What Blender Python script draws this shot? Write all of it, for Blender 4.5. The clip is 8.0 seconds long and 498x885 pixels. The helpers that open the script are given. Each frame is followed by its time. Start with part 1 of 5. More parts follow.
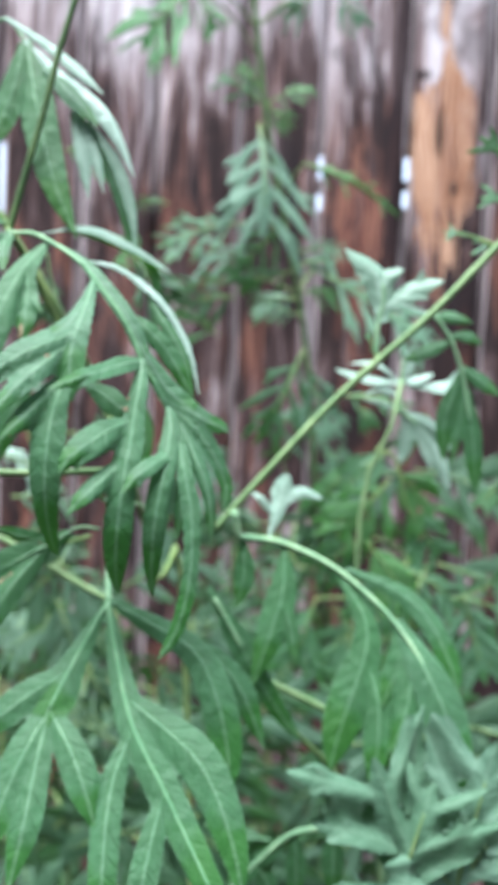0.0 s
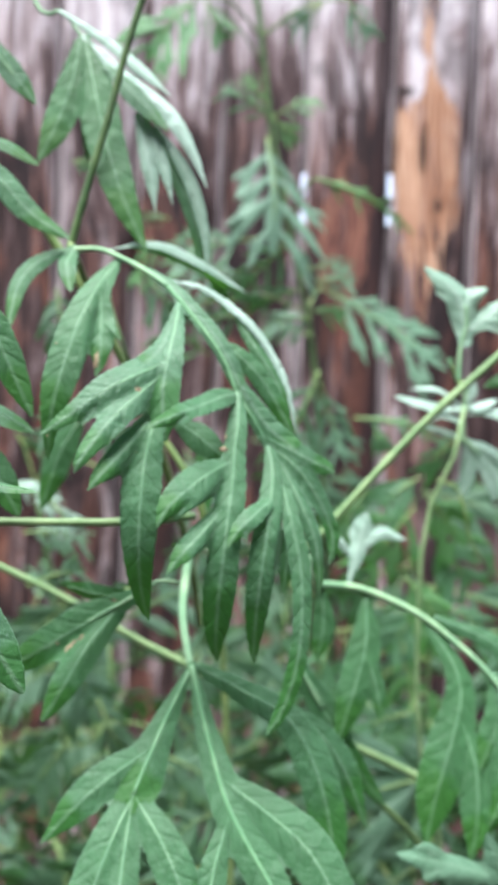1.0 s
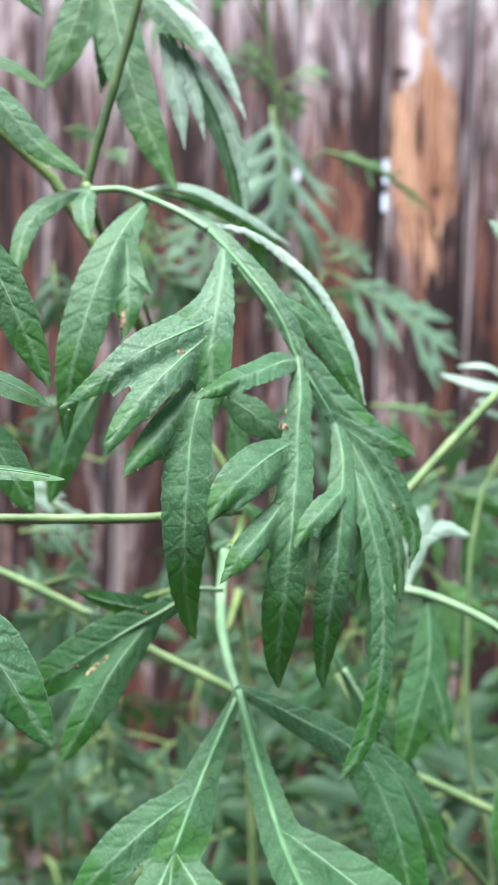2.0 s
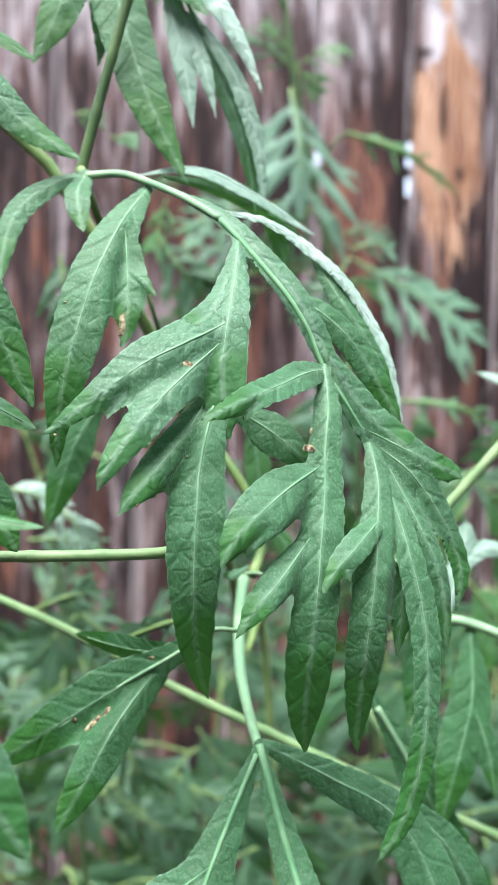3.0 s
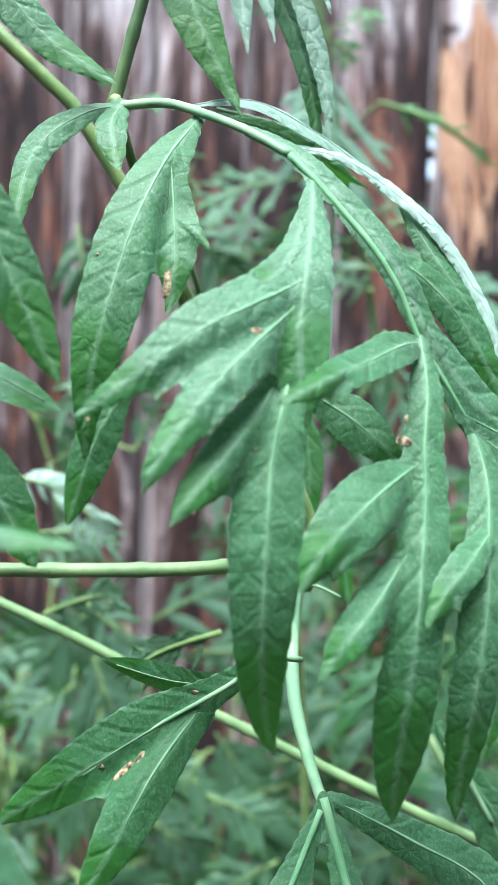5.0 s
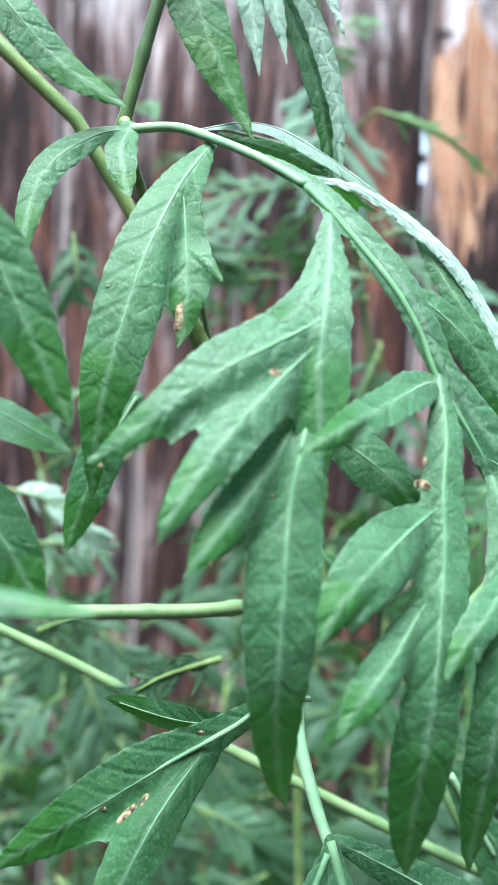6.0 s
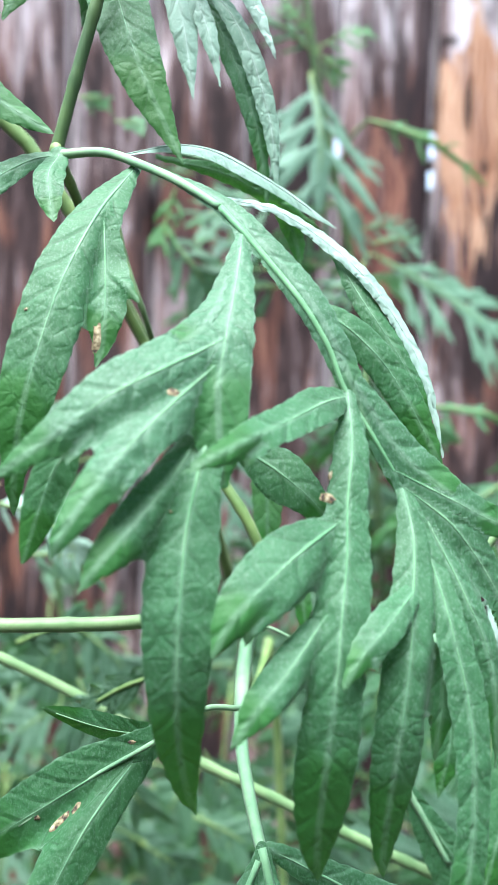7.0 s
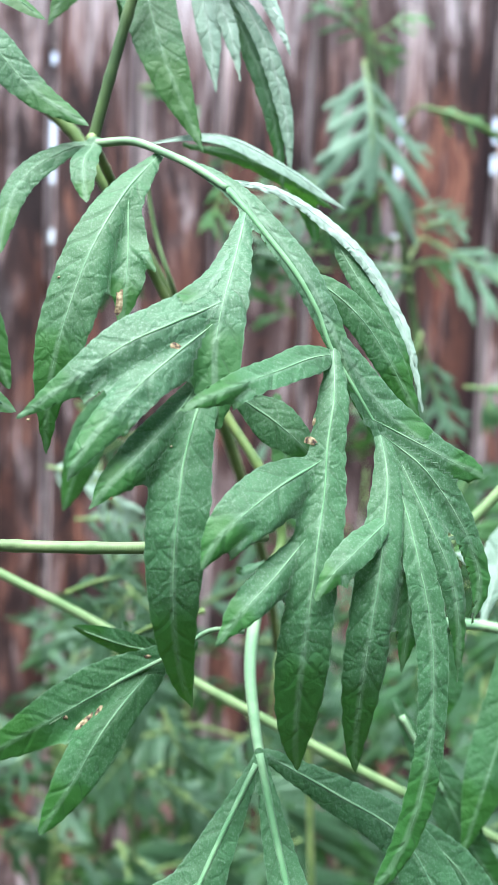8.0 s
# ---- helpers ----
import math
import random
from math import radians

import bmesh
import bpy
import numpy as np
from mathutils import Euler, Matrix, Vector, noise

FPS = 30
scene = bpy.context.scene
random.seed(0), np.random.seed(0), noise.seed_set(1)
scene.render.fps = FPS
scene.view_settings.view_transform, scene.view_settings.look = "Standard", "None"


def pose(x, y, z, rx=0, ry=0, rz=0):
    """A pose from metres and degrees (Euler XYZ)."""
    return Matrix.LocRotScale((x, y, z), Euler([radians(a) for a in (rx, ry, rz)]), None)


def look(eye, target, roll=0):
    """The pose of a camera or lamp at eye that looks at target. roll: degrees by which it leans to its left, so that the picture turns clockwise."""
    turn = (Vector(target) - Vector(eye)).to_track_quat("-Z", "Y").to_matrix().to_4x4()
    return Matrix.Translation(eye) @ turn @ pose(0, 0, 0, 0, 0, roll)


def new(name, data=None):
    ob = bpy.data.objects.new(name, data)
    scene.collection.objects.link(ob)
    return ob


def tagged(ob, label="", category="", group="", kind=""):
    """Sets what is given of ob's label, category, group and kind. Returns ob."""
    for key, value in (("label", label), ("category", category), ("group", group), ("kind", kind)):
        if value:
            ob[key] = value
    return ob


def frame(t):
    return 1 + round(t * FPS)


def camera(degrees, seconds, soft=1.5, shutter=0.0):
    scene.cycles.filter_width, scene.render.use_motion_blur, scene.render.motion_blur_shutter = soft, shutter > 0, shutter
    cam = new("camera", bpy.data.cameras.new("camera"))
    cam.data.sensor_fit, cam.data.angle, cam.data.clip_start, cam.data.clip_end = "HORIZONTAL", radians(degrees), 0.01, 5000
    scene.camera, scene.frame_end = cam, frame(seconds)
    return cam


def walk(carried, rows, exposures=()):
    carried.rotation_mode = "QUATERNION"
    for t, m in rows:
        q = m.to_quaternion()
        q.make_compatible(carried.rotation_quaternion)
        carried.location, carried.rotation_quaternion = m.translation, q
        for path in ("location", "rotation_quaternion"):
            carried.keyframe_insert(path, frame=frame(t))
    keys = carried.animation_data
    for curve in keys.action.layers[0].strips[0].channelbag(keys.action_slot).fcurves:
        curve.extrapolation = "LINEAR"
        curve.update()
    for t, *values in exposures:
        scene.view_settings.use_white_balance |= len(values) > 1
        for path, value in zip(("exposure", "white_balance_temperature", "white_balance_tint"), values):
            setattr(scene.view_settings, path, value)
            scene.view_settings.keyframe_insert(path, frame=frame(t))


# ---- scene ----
cam = camera(31.0, 8.0)
cam.data.dof.use_dof = True
cam.data.dof.focus_distance = 0.145
cam.data.dof.aperture_fstop = 33.0
PATH = [
    (0, (0.084, 0.287, 1.51), (0.122, 2.281, 1.363), 2.4),
    (0.5, (0.072, 0.306, 1.51), (0.156, 2.3, 1.385), 2.3),
    (1, (0.046, 0.319, 1.513), (0.175, 2.312, 1.406), 2.0),
    (1.5, (0.032, 0.342, 1.506), (0.206, 2.332, 1.399), 1.7),
    (3, (0.0345, 0.387, 1.511), (0.156, 2.378, 1.370), 1.0),
    (3.5, (0.037, 0.401, 1.515), (0.118, 2.394, 1.36), 1.1),
    (4, (0.028, 0.415, 1.509), (0.122, 2.406, 1.348), 1.9),
    (4.5, (0.028, 0.417, 1.507), (0.12, 2.408, 1.341), 1.6),
    (6, (0.023, 0.423, 1.514), (0.16, 2.411, 1.343), 2.5),
    (6.5, (0.032, 0.419, 1.514), (0.162, 2.408, 1.351), 2.5),
    (7, (0.038, 0.419, 1.516), (0.125, 2.411, 1.36), 1.6),
    (7.5, (0.0535, 0.426, 1.5265), (0.094, 2.419, 1.352), 2.3),
    (8, (0.0485, 0.399, 1.512), (-0.010, 2.39, 1.323), 2.2),
]
walk(cam, [(t, look(eye, target, roll)) for t, eye, target, roll in PATH],
     [(0.0, 2.19, 6040, 12), (1.5, 2.23, 6400, 15), (3.0, 2.32, 6300, 13), (4.5, 2.39, 5950, 7), (6.0, 2.48, 5900, 6), (7.0, 2.54, 5930, 9), (8.0, 2.44, 6130, 11)])

# ---- light: a bright, evenly clouded sky ----
sky_world = bpy.data.worlds.new("sky")
scene.world = sky_world
sky_world.use_nodes = True
wt = sky_world.node_tree
sky = wt.nodes.new("ShaderNodeTexSky")
sky.sky_type, sky.sun_disc = "NISHITA", False
sky.sun_elevation, sky.sun_rotation = radians(58), radians(200)
sky.air_density, sky.dust_density, sky.ozone_density = 1.0, 1.5, 1.0
cloud = wt.nodes.new("ShaderNodeHueSaturation")
cloud.inputs["Saturation"].default_value = 0.6
wt.links.new(sky.outputs["Color"], cloud.inputs["Color"])
wt.links.new(cloud.outputs["Color"], wt.nodes["Background"].inputs["Color"])
wt.nodes["Background"].inputs["Strength"].default_value = 0.1
sun_data = bpy.data.lights.new("sun", "SUN")
sun_data.energy, sun_data.angle, sun_data.color = 3.6, radians(48), (1.0, 0.98, 0.95)
sun = new("sun", sun_data)
sun.matrix_world = look((-0.7, -0.8, 6.2), (0.1, 0.5, 1.4))

# ---- materials ----
class Mat:
    """A node material with short helpers."""

    def __init__(self, name):
        self.mat = bpy.data.materials.new(name)
        self.mat.use_nodes = True
        self.t = self.mat.node_tree
        self.b = self.t.nodes["Principled BSDF"]

    def node(self, kind, values=(), **props):
        n = self.t.nodes.new(kind)
        for key, value in props.items():
            setattr(n, key, value)
        for key, value in dict(values).items():
            self.put(n, key, value)
        return n

    def put(self, n, key, value):
        if isinstance(value, bpy.types.NodeSocket):
            self.t.links.new(value, n.inputs[key])
        else:
            n.inputs[key].default_value = value

    def math(self, op, a, b=0.0, c=0.0, clamp=False):
        return self.node("ShaderNodeMath", {0: a, 1: b, 2: c}, operation=op, use_clamp=clamp).outputs[0]

    def noise(self, vector, scale, detail=4.0, rough=0.55, distort=0.0):
        return self.node("ShaderNodeTexNoise", {"Vector": vector, "Scale": scale, "Detail": detail, "Roughness": rough, "Distortion": distort}).outputs["Fac"]

    def ramp(self, fac, *stops):
        n = self.node("ShaderNodeValToRGB", {"Fac": fac})
        els = n.color_ramp.elements
        while len(els) < len(stops):
            els.new(0.5)
        for el, (at, colour) in zip(els, stops):
            el.position = at
            el.color = (*colour, 1.0) if len(colour) == 3 else colour
        return n.outputs["Color"]

    def step(self, value, lo, hi):
        return self.node("ShaderNodeMapRange", {"Value": value, "From Min": lo, "From Max": hi}, interpolation_type="SMOOTHSTEP").outputs["Result"]

    def mix(self, fac, a, b, kind="MIX"):
        n = self.node("ShaderNodeMix", data_type="RGBA", blend_type=kind)
        for sock, value in ((n.inputs[0], fac), (n.inputs[6], a), (n.inputs[7], b)):
            if isinstance(value, bpy.types.NodeSocket):
                self.t.links.new(value, sock)
            else:
                sock.default_value = value if not isinstance(value, tuple) or len(value) == 4 else (*value, 1.0)
        return n.outputs[2]

    def scaled(self, vector, sx, sy, sz):
        return self.node("ShaderNodeMapping", {"Vector": vector, "Scale": (sx, sy, sz)}).outputs[0]

    def bump(self, height, strength, distance, normal=None):
        n = self.node("ShaderNodeBump", {"Height": height, "Strength": strength, "Distance": distance})
        if normal is not None:
            self.put(n, "Normal", normal)
        return n.outputs[0]


def leaf_material(name, deep, light, glow, gloss=0.50, pale=(0.155, 0.255, 0.175), tip_shade=1.0):
    """Blade of a leaf: fine veins by the blade's own lengthwise and crosswise distance, hairs, blotches."""
    m = Mat(name)
    uv = m.node("ShaderNodeUVMap", uv_map="blade").outputs[0]
    sep = m.node("ShaderNodeSeparateXYZ", {0: uv})
    along, across = sep.outputs[0], sep.outputs[1]
    pos = m.node("ShaderNodeTexCoord").outputs["Object"]
    rnd = m.node("ShaderNodeObjectInfo").outputs["Random"]
    side = m.math("ABSOLUTE", across)
    place = m.node("ShaderNodeSeparateXYZ", {0: m.node("ShaderNodeUVMap", uv_map="place").outputs[0]})
    wobble = m.math("MULTIPLY", m.noise(pos, 85.0, 2.0), 1.1)
    lift = m.math("MULTIPLY", m.math("GREATER_THAN", across, 0.0), 0.45)
    bow = m.math("MULTIPLY", m.math("POWER", side, 0.8), 0.42)
    phase = m.math("ADD", m.math("ADD", m.math("MULTIPLY", m.math("SUBTRACT", along, bow), 175.0), wobble), lift)
    saw = m.math("ABSOLUTE", m.math("SUBTRACT", m.math("FRACT", phase), 0.5))
    fade = m.step(m.noise(pos, 210.0, 2.0), 0.34, 0.58)
    vein = m.math("MULTIPLY", m.math("SUBTRACT", 1.0, m.step(saw, 0.0, 0.05)), m.math("MULTIPLY", m.step(side, 0.0002, 0.0009), fade))
    midrib = m.math("SUBTRACT", 1.0, m.step(side, 0.0002, 0.0007))
    fine = m.noise(pos, 1500.0, 4.0, 0.65)
    felt = m.noise(m.scaled(pos, 1.0, 1.0, 0.6), 3000.0, 2.0, 0.7)
    blotch = m.noise(pos, 95.0, 4.0, 0.6)
    broad = m.noise(pos, 30.0, 2.0)
    warp = m.node("ShaderNodeVectorMath", {0: pos, 1: m.node("ShaderNodeVectorMath", {0: m.node("ShaderNodeTexNoise", {"Vector": pos, "Scale": 260.0}).outputs["Color"], 1: (0.003, 0.003, 0.003)}, operation="MULTIPLY").outputs[0]}, operation="ADD").outputs[0]
    net = m.node("ShaderNodeTexVoronoi", {"Vector": warp, "Scale": 430.0}, feature="DISTANCE_TO_EDGE").outputs["Distance"]
    ridges = m.step(net, 0.0, 0.22)
    patchy = m.step(m.noise(pos, 75.0, 2.0), 0.36, 0.62)
    base = m.mix(m.step(blotch, 0.25, 0.8), deep, light)
    base = m.mix(m.math("MULTIPLY", m.step(broad, 0.35, 0.75), 0.3), base, tuple(c * 0.75 for c in deep))
    # Lobe tips turned from the sky: their darker, sheenless green put into the colour.
    shaded_tip = m.math("MULTIPLY", m.step(m.math("MULTIPLY_ADD", m.math("SUBTRACT", blotch, 0.5), 0.35, place.outputs[0]), 0.62, 0.74), 0.9)
    base = m.mix(m.math("MULTIPLY", m.step(felt, 0.48, 0.70), m.math("MULTIPLY_ADD", shaded_tip, -0.28, 0.32)), base, pale)
    base = m.mix(m.math("MULTIPLY", shaded_tip, tip_shade), base, (deep[0] * 0.62, deep[1] * 1.02, deep[2] * 0.3))
    base = m.mix(m.math("MULTIPLY", vein, 0.6), base, tuple(c * 0.45 for c in deep))
    base = m.mix(m.math("MULTIPLY", m.math("SUBTRACT", 1.0, m.step(net, 0.0, 0.07)), m.math("MULTIPLY", patchy, 0.22)), base, tuple(c * 0.5 for c in deep))
    base = m.mix(m.math("MULTIPLY", midrib, 0.25), base, pale)
    base = m.mix(m.math("MULTIPLY", m.step(place.outputs[1], 0.93, 1.0), 0.22), base, pale)
    hue = m.node("ShaderNodeHueSaturation", {"Hue": m.math("MULTIPLY_ADD", rnd, 0.02, 0.492), "Saturation": m.math("MULTIPLY_ADD", rnd, -0.15, 1.02), "Value": m.math("MULTIPLY_ADD", rnd, 0.25, 0.87), "Color": base}).outputs[0]
    pillow = m.math("MULTIPLY", m.step(saw, 0.0, 0.22), m.math("MULTIPLY_ADD", fade, 0.6, 0.2))
    pucker = m.math("ADD", m.math("MULTIPLY", m.noise(pos, 300.0, 3.0, 0.5, 0.4), 0.5), m.math("MULTIPLY", ridges, m.math("MULTIPLY_ADD", patchy, 0.13, 0.03)))
    relief = m.math("ADD", m.math("ADD", m.math("MULTIPLY", pillow, 0.42), m.math("MULTIPLY", fine, 0.22)), pucker)
    normal = m.bump(relief, 0.6, 0.0007)
    m.put(m.b, "Base Color", hue)
    m.put(m.b, "Roughness", m.math("MULTIPLY_ADD", fine, 0.22, gloss))
    m.put(m.b, "Specular IOR Level", 0.3)
    m.put(m.b, "Sheen Weight", 0.04)
    m.put(m.b, "Sheen Roughness", 0.45)
    m.put(m.b, "Normal", normal)
    trans = m.node("ShaderNodeBsdfTranslucent", {"Color": (*glow, 1.0), "Normal": normal})
    both = m.node("ShaderNodeMixShader", {0: 0.16, 1: m.b.outputs[0], 2: trans.outputs[0]})
    m.t.links.new(both.outputs[0], m.t.nodes["Material Output"].inputs["Surface"])
    return m.mat


def stem_material(name, low, high, rough=0.5):
    m = Mat(name)
    pos = m.node("ShaderNodeTexCoord").outputs["Object"]
    streak = m.noise(m.scaled(pos, 900, 900, 60), 1.0, 3.0)
    spots = m.noise(pos, 120.0, 3.0)
    m.put(m.b, "Base Color", m.mix(m.step(spots, 0.35, 0.7), low, high))
    m.put(m.b, "Roughness", m.math("MULTIPLY_ADD", streak, 0.2, rough - 0.1))
    m.put(m.b, "Specular IOR Level", 0.25)
    m.put(m.b, "Sheen Weight", 0.08)
    m.put(m.b, "Normal", m.bump(streak, 0.4, 0.0004))
    return m.mat


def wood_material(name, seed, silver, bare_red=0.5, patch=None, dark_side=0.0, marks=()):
    """Old fence board: long grain, dark rain streaks, silvered fibres, bare red-brown wood in places; paler towards the
    top by silvering and by plant shade lower down put into the colour.
    patch: centre x, z, half width, half height, neck (width at its top), raggedness, dark, middle and light colours of
    freshly bared wood."""
    m = Mat(name)
    raw = m.node("ShaderNodeTexCoord").outputs["Object"]
    pos = m.node("ShaderNodeMapping", {"Vector": raw, "Location": (seed * 1.7, 0, seed * 3.1)}).outputs[0]
    xyz = m.node("ShaderNodeSeparateXYZ", {0: raw})
    x, z = xyz.outputs[0], xyz.outputs[2]
    s = m.node("ShaderNodeSeparateXYZ", {0: m.node("ShaderNodeUVMap", uv_map="blade").outputs[0]}).outputs[0]
    fibre = m.noise(m.scaled(pos, 420, 60, 7), 1.0, 4.0, 0.65)
    grain = m.noise(m.scaled(pos, 95, 20, 5.5), 1.0, 5.0, 0.64, 1.0)
    streak = m.noise(m.scaled(pos, 23, 10, 4.2), 1.0, 4.0, 0.6, 0.9)
    cloud = m.noise(m.scaled(pos, 17, 6, 5.5), 1.0, 5.0, 0.65, 0.8)
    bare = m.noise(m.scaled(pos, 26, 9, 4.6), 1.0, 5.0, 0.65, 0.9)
    tone = m.math("ADD", m.math("MULTIPLY", grain, 0.27), m.math("ADD", m.math("MULTIPLY", streak, 0.58), m.math("MULTIPLY", fibre, 0.15)))
    # Darker low down: shade from the plants put into the wood colour.
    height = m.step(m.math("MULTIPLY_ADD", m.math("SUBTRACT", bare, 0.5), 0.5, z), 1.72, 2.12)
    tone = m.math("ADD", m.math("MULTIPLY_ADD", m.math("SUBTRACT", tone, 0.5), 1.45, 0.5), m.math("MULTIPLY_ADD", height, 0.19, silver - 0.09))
    base = m.ramp(tone, (0.36, (0.016, 0.009, 0.009)), (0.46, (0.062, 0.039, 0.038)), (0.535, (0.174, 0.138, 0.141)), (0.62, (0.345, 0.313, 0.326)), (0.74, (0.57, 0.54, 0.56)))
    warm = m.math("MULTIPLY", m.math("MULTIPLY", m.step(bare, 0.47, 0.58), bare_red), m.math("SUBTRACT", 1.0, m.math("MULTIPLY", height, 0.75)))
    base = m.mix(warm, base, m.ramp(m.math("MULTIPLY_ADD", m.math("SUBTRACT", fibre, 0.5), 0.5, grain), (0.35, (0.035, 0.015, 0.012)), (0.52, (0.145, 0.055, 0.037)), (0.70, (0.32, 0.155, 0.10))))
    dark = m.math("MULTIPLY", m.step(cloud, 0.49, 0.63), 0.88)
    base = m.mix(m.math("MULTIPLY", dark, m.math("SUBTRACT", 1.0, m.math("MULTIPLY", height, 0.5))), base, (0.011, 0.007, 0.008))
    if patch:
        cx, cz, hx, hz, neck, ragged, lo, mid, hi = patch
        slim = m.math("MULTIPLY_ADD", m.step(z, cz + 0.25 * hz, cz + 0.55 * hz), hx * (neck - 1.0), hx)
        dx = m.math("DIVIDE", m.math("SUBTRACT", m.math("MULTIPLY_ADD", m.math("SUBTRACT", cloud, 0.5), 0.10, x), cx), slim)
        dz = m.math("DIVIDE", m.math("SUBTRACT", m.math("MULTIPLY_ADD", m.math("SUBTRACT", grain, 0.5), 0.75, z), cz), hz)
        far = m.math("ADD", m.math("POWER", m.math("ABSOLUTE", dx), 2.0), m.math("POWER", m.math("ABSOLUTE", dz), 4.0))
        bend = m.node("ShaderNodeTexNoise", {"Vector": m.scaled(pos, 14, 6, 9), "Scale": 1.0, "Detail": 2.0}).outputs["Fac"]
        rings = m.math("MULTIPLY_ADD", m.math("SINE", m.math("MULTIPLY", m.math("MULTIPLY_ADD", bend, 0.075, x), 620.0)), 0.5, 0.5)
        mixed = m.math("ADD", m.math("MULTIPLY", rings, 0.13), m.math("ADD", m.math("MULTIPLY", cloud, 0.62), m.math("MULTIPLY", fibre, 0.36)))
        fresh = m.ramp(mixed, (0.34, lo), (0.5, mid), (0.66, hi), (0.8, tuple(min(0.6, 1.25 * c + 0.05) for c in hi)))
        peel = m.math("MULTIPLY", m.math("SUBTRACT", 1.0, m.step(far, 0.6, 1.15)), m.math("MULTIPLY_ADD", m.step(grain, 0.40 + 0.06 * ragged, 0.44 + 0.10 * ragged), ragged, 1.0 - ragged))
        base = m.mix(peel, base, fresh)
    for kx, kz, hx, hz in marks:
        ex = m.math("DIVIDE", m.math("SUBTRACT", m.math("MULTIPLY_ADD", m.math("SUBTRACT", grain, 0.5), 0.014, x), kx), hx)
        ez = m.math("DIVIDE", m.math("SUBTRACT", m.math("MULTIPLY_ADD", m.math("SUBTRACT", fibre, 0.5), 0.014, z), kz), hz)
        spot = m.math("SUBTRACT", 1.0, m.step(m.math("ADD", m.math("POWER", m.math("ABSOLUTE", ex), 2.0), m.math("POWER", m.math("ABSOLUTE", ez), 2.0)), 0.2, 1.4))
        base = m.mix(m.math("MULTIPLY", spot, 0.9), base, (0.012, 0.007, 0.006))
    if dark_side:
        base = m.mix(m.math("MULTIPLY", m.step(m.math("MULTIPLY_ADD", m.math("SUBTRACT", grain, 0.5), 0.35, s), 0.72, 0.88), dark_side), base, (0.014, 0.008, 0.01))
    # Light caught along both board edges, put into the colour as pale lines.
    lit_rim = m.math("MULTIPLY", m.step(m.math("ABSOLUTE", m.math("SUBTRACT", s, 0.5)), 0.462, 0.485), m.step(streak, 0.36, 0.55))
    base = m.mix(m.math("MULTIPLY", lit_rim, 0.75), base, (0.42, 0.37, 0.38))
    base = m.mix(m.math("MULTIPLY", m.math("SUBTRACT", 1.0, m.step(fibre, 0.30, 0.44)), 0.42), base, (0.011, 0.007, 0.006))
    m.put(m.b, "Base Color", base)
    m.put(m.b, "Specular IOR Level", 0.2)
    m.put(m.b, "Roughness", m.math("MULTIPLY_ADD", fibre, 0.2, 0.68))
    m.put(m.b, "Normal", m.bump(fibre, 0.5, 0.0016, m.bump(grain, 0.7, 0.004)))
    return m.mat


def dry_material():
    m = Mat("dry_spot")
    pos = m.node("ShaderNodeTexCoord").outputs["Object"]
    holes = m.noise(pos, 1100.0, 3.0, 0.6)
    m.put(m.b, "Base Color", m.ramp(holes, (0.36, (0.02, 0.012, 0.008)), (0.46, (0.13, 0.10, 0.05)), (0.6, (0.25, 0.215, 0.125)), (0.75, (0.38, 0.36, 0.26))))
    m.put(m.b, "Roughness", 0.85)
    m.put(m.b, "Normal", m.bump(holes, 0.6, 0.0004))
    return m.mat


def soil_material():
    m = Mat("soil")
    pos = m.node("ShaderNodeTexCoord").outputs["Object"]
    crumbs = m.noise(pos, 60.0, 6.0)
    base = m.mix(m.step(m.noise(pos, 3.0), 0.4, 0.65), (0.05, 0.034, 0.022), (0.06, 0.085, 0.03))
    m.put(m.b, "Base Color", m.mix(crumbs, base, (0.03, 0.022, 0.015)))
    m.put(m.b, "Roughness", 0.9)
    m.put(m.b, "Normal", m.bump(crumbs, 0.8, 0.02))
    return m.mat


LEAF = leaf_material("leaf_blade", (0.019, 0.080, 0.028), (0.030, 0.116, 0.044), (0.09, 0.34, 0.03))
# Paler copy of LEAF with sky sheen put into its base colour.
LEAF_GREY = leaf_material("leaf_blade_grey", (0.048, 0.122, 0.070), (0.092, 0.19, 0.122), (0.09, 0.28, 0.06), tip_shade=0.0)
# Darker copy of LEAF: shade among the low leaves put into the colour.
LEAF_SHADED = leaf_material("leaf_blade_shaded", (0.014, 0.052, 0.022), (0.023, 0.078, 0.034), (0.07, 0.24, 0.03))
LEAF_PALE = leaf_material("leaf_blade_felted", (0.14, 0.255, 0.185), (0.26, 0.40, 0.315), (0.07, 0.2, 0.05), 0.4, (0.34, 0.44, 0.38), 0.0)
LEAF_FRESH = leaf_material("leaf_blade_fresh", (0.026, 0.112, 0.026), (0.052, 0.168, 0.042), (0.10, 0.36, 0.04))
VEIN = stem_material("leaf_vein", (0.07, 0.19, 0.085), (0.13, 0.265, 0.135), 0.55)
PALE_VEIN = stem_material("felted_vein", (0.22, 0.33, 0.26), (0.36, 0.46, 0.40), 0.5)
RIB = stem_material("leaf_rib", (0.105, 0.22, 0.115), (0.195, 0.325, 0.18), 0.6)
STEM = stem_material("stem_green", (0.075, 0.14, 0.04), (0.14, 0.21, 0.065))
STEM_DARK = stem_material("stem_dark", (0.03, 0.07, 0.022), (0.06, 0.11, 0.035))
STEM_PALE = stem_material("stem_pale", (0.095, 0.175, 0.07), (0.165, 0.255, 0.115))
SPOT = dry_material()
SOIL = soil_material()


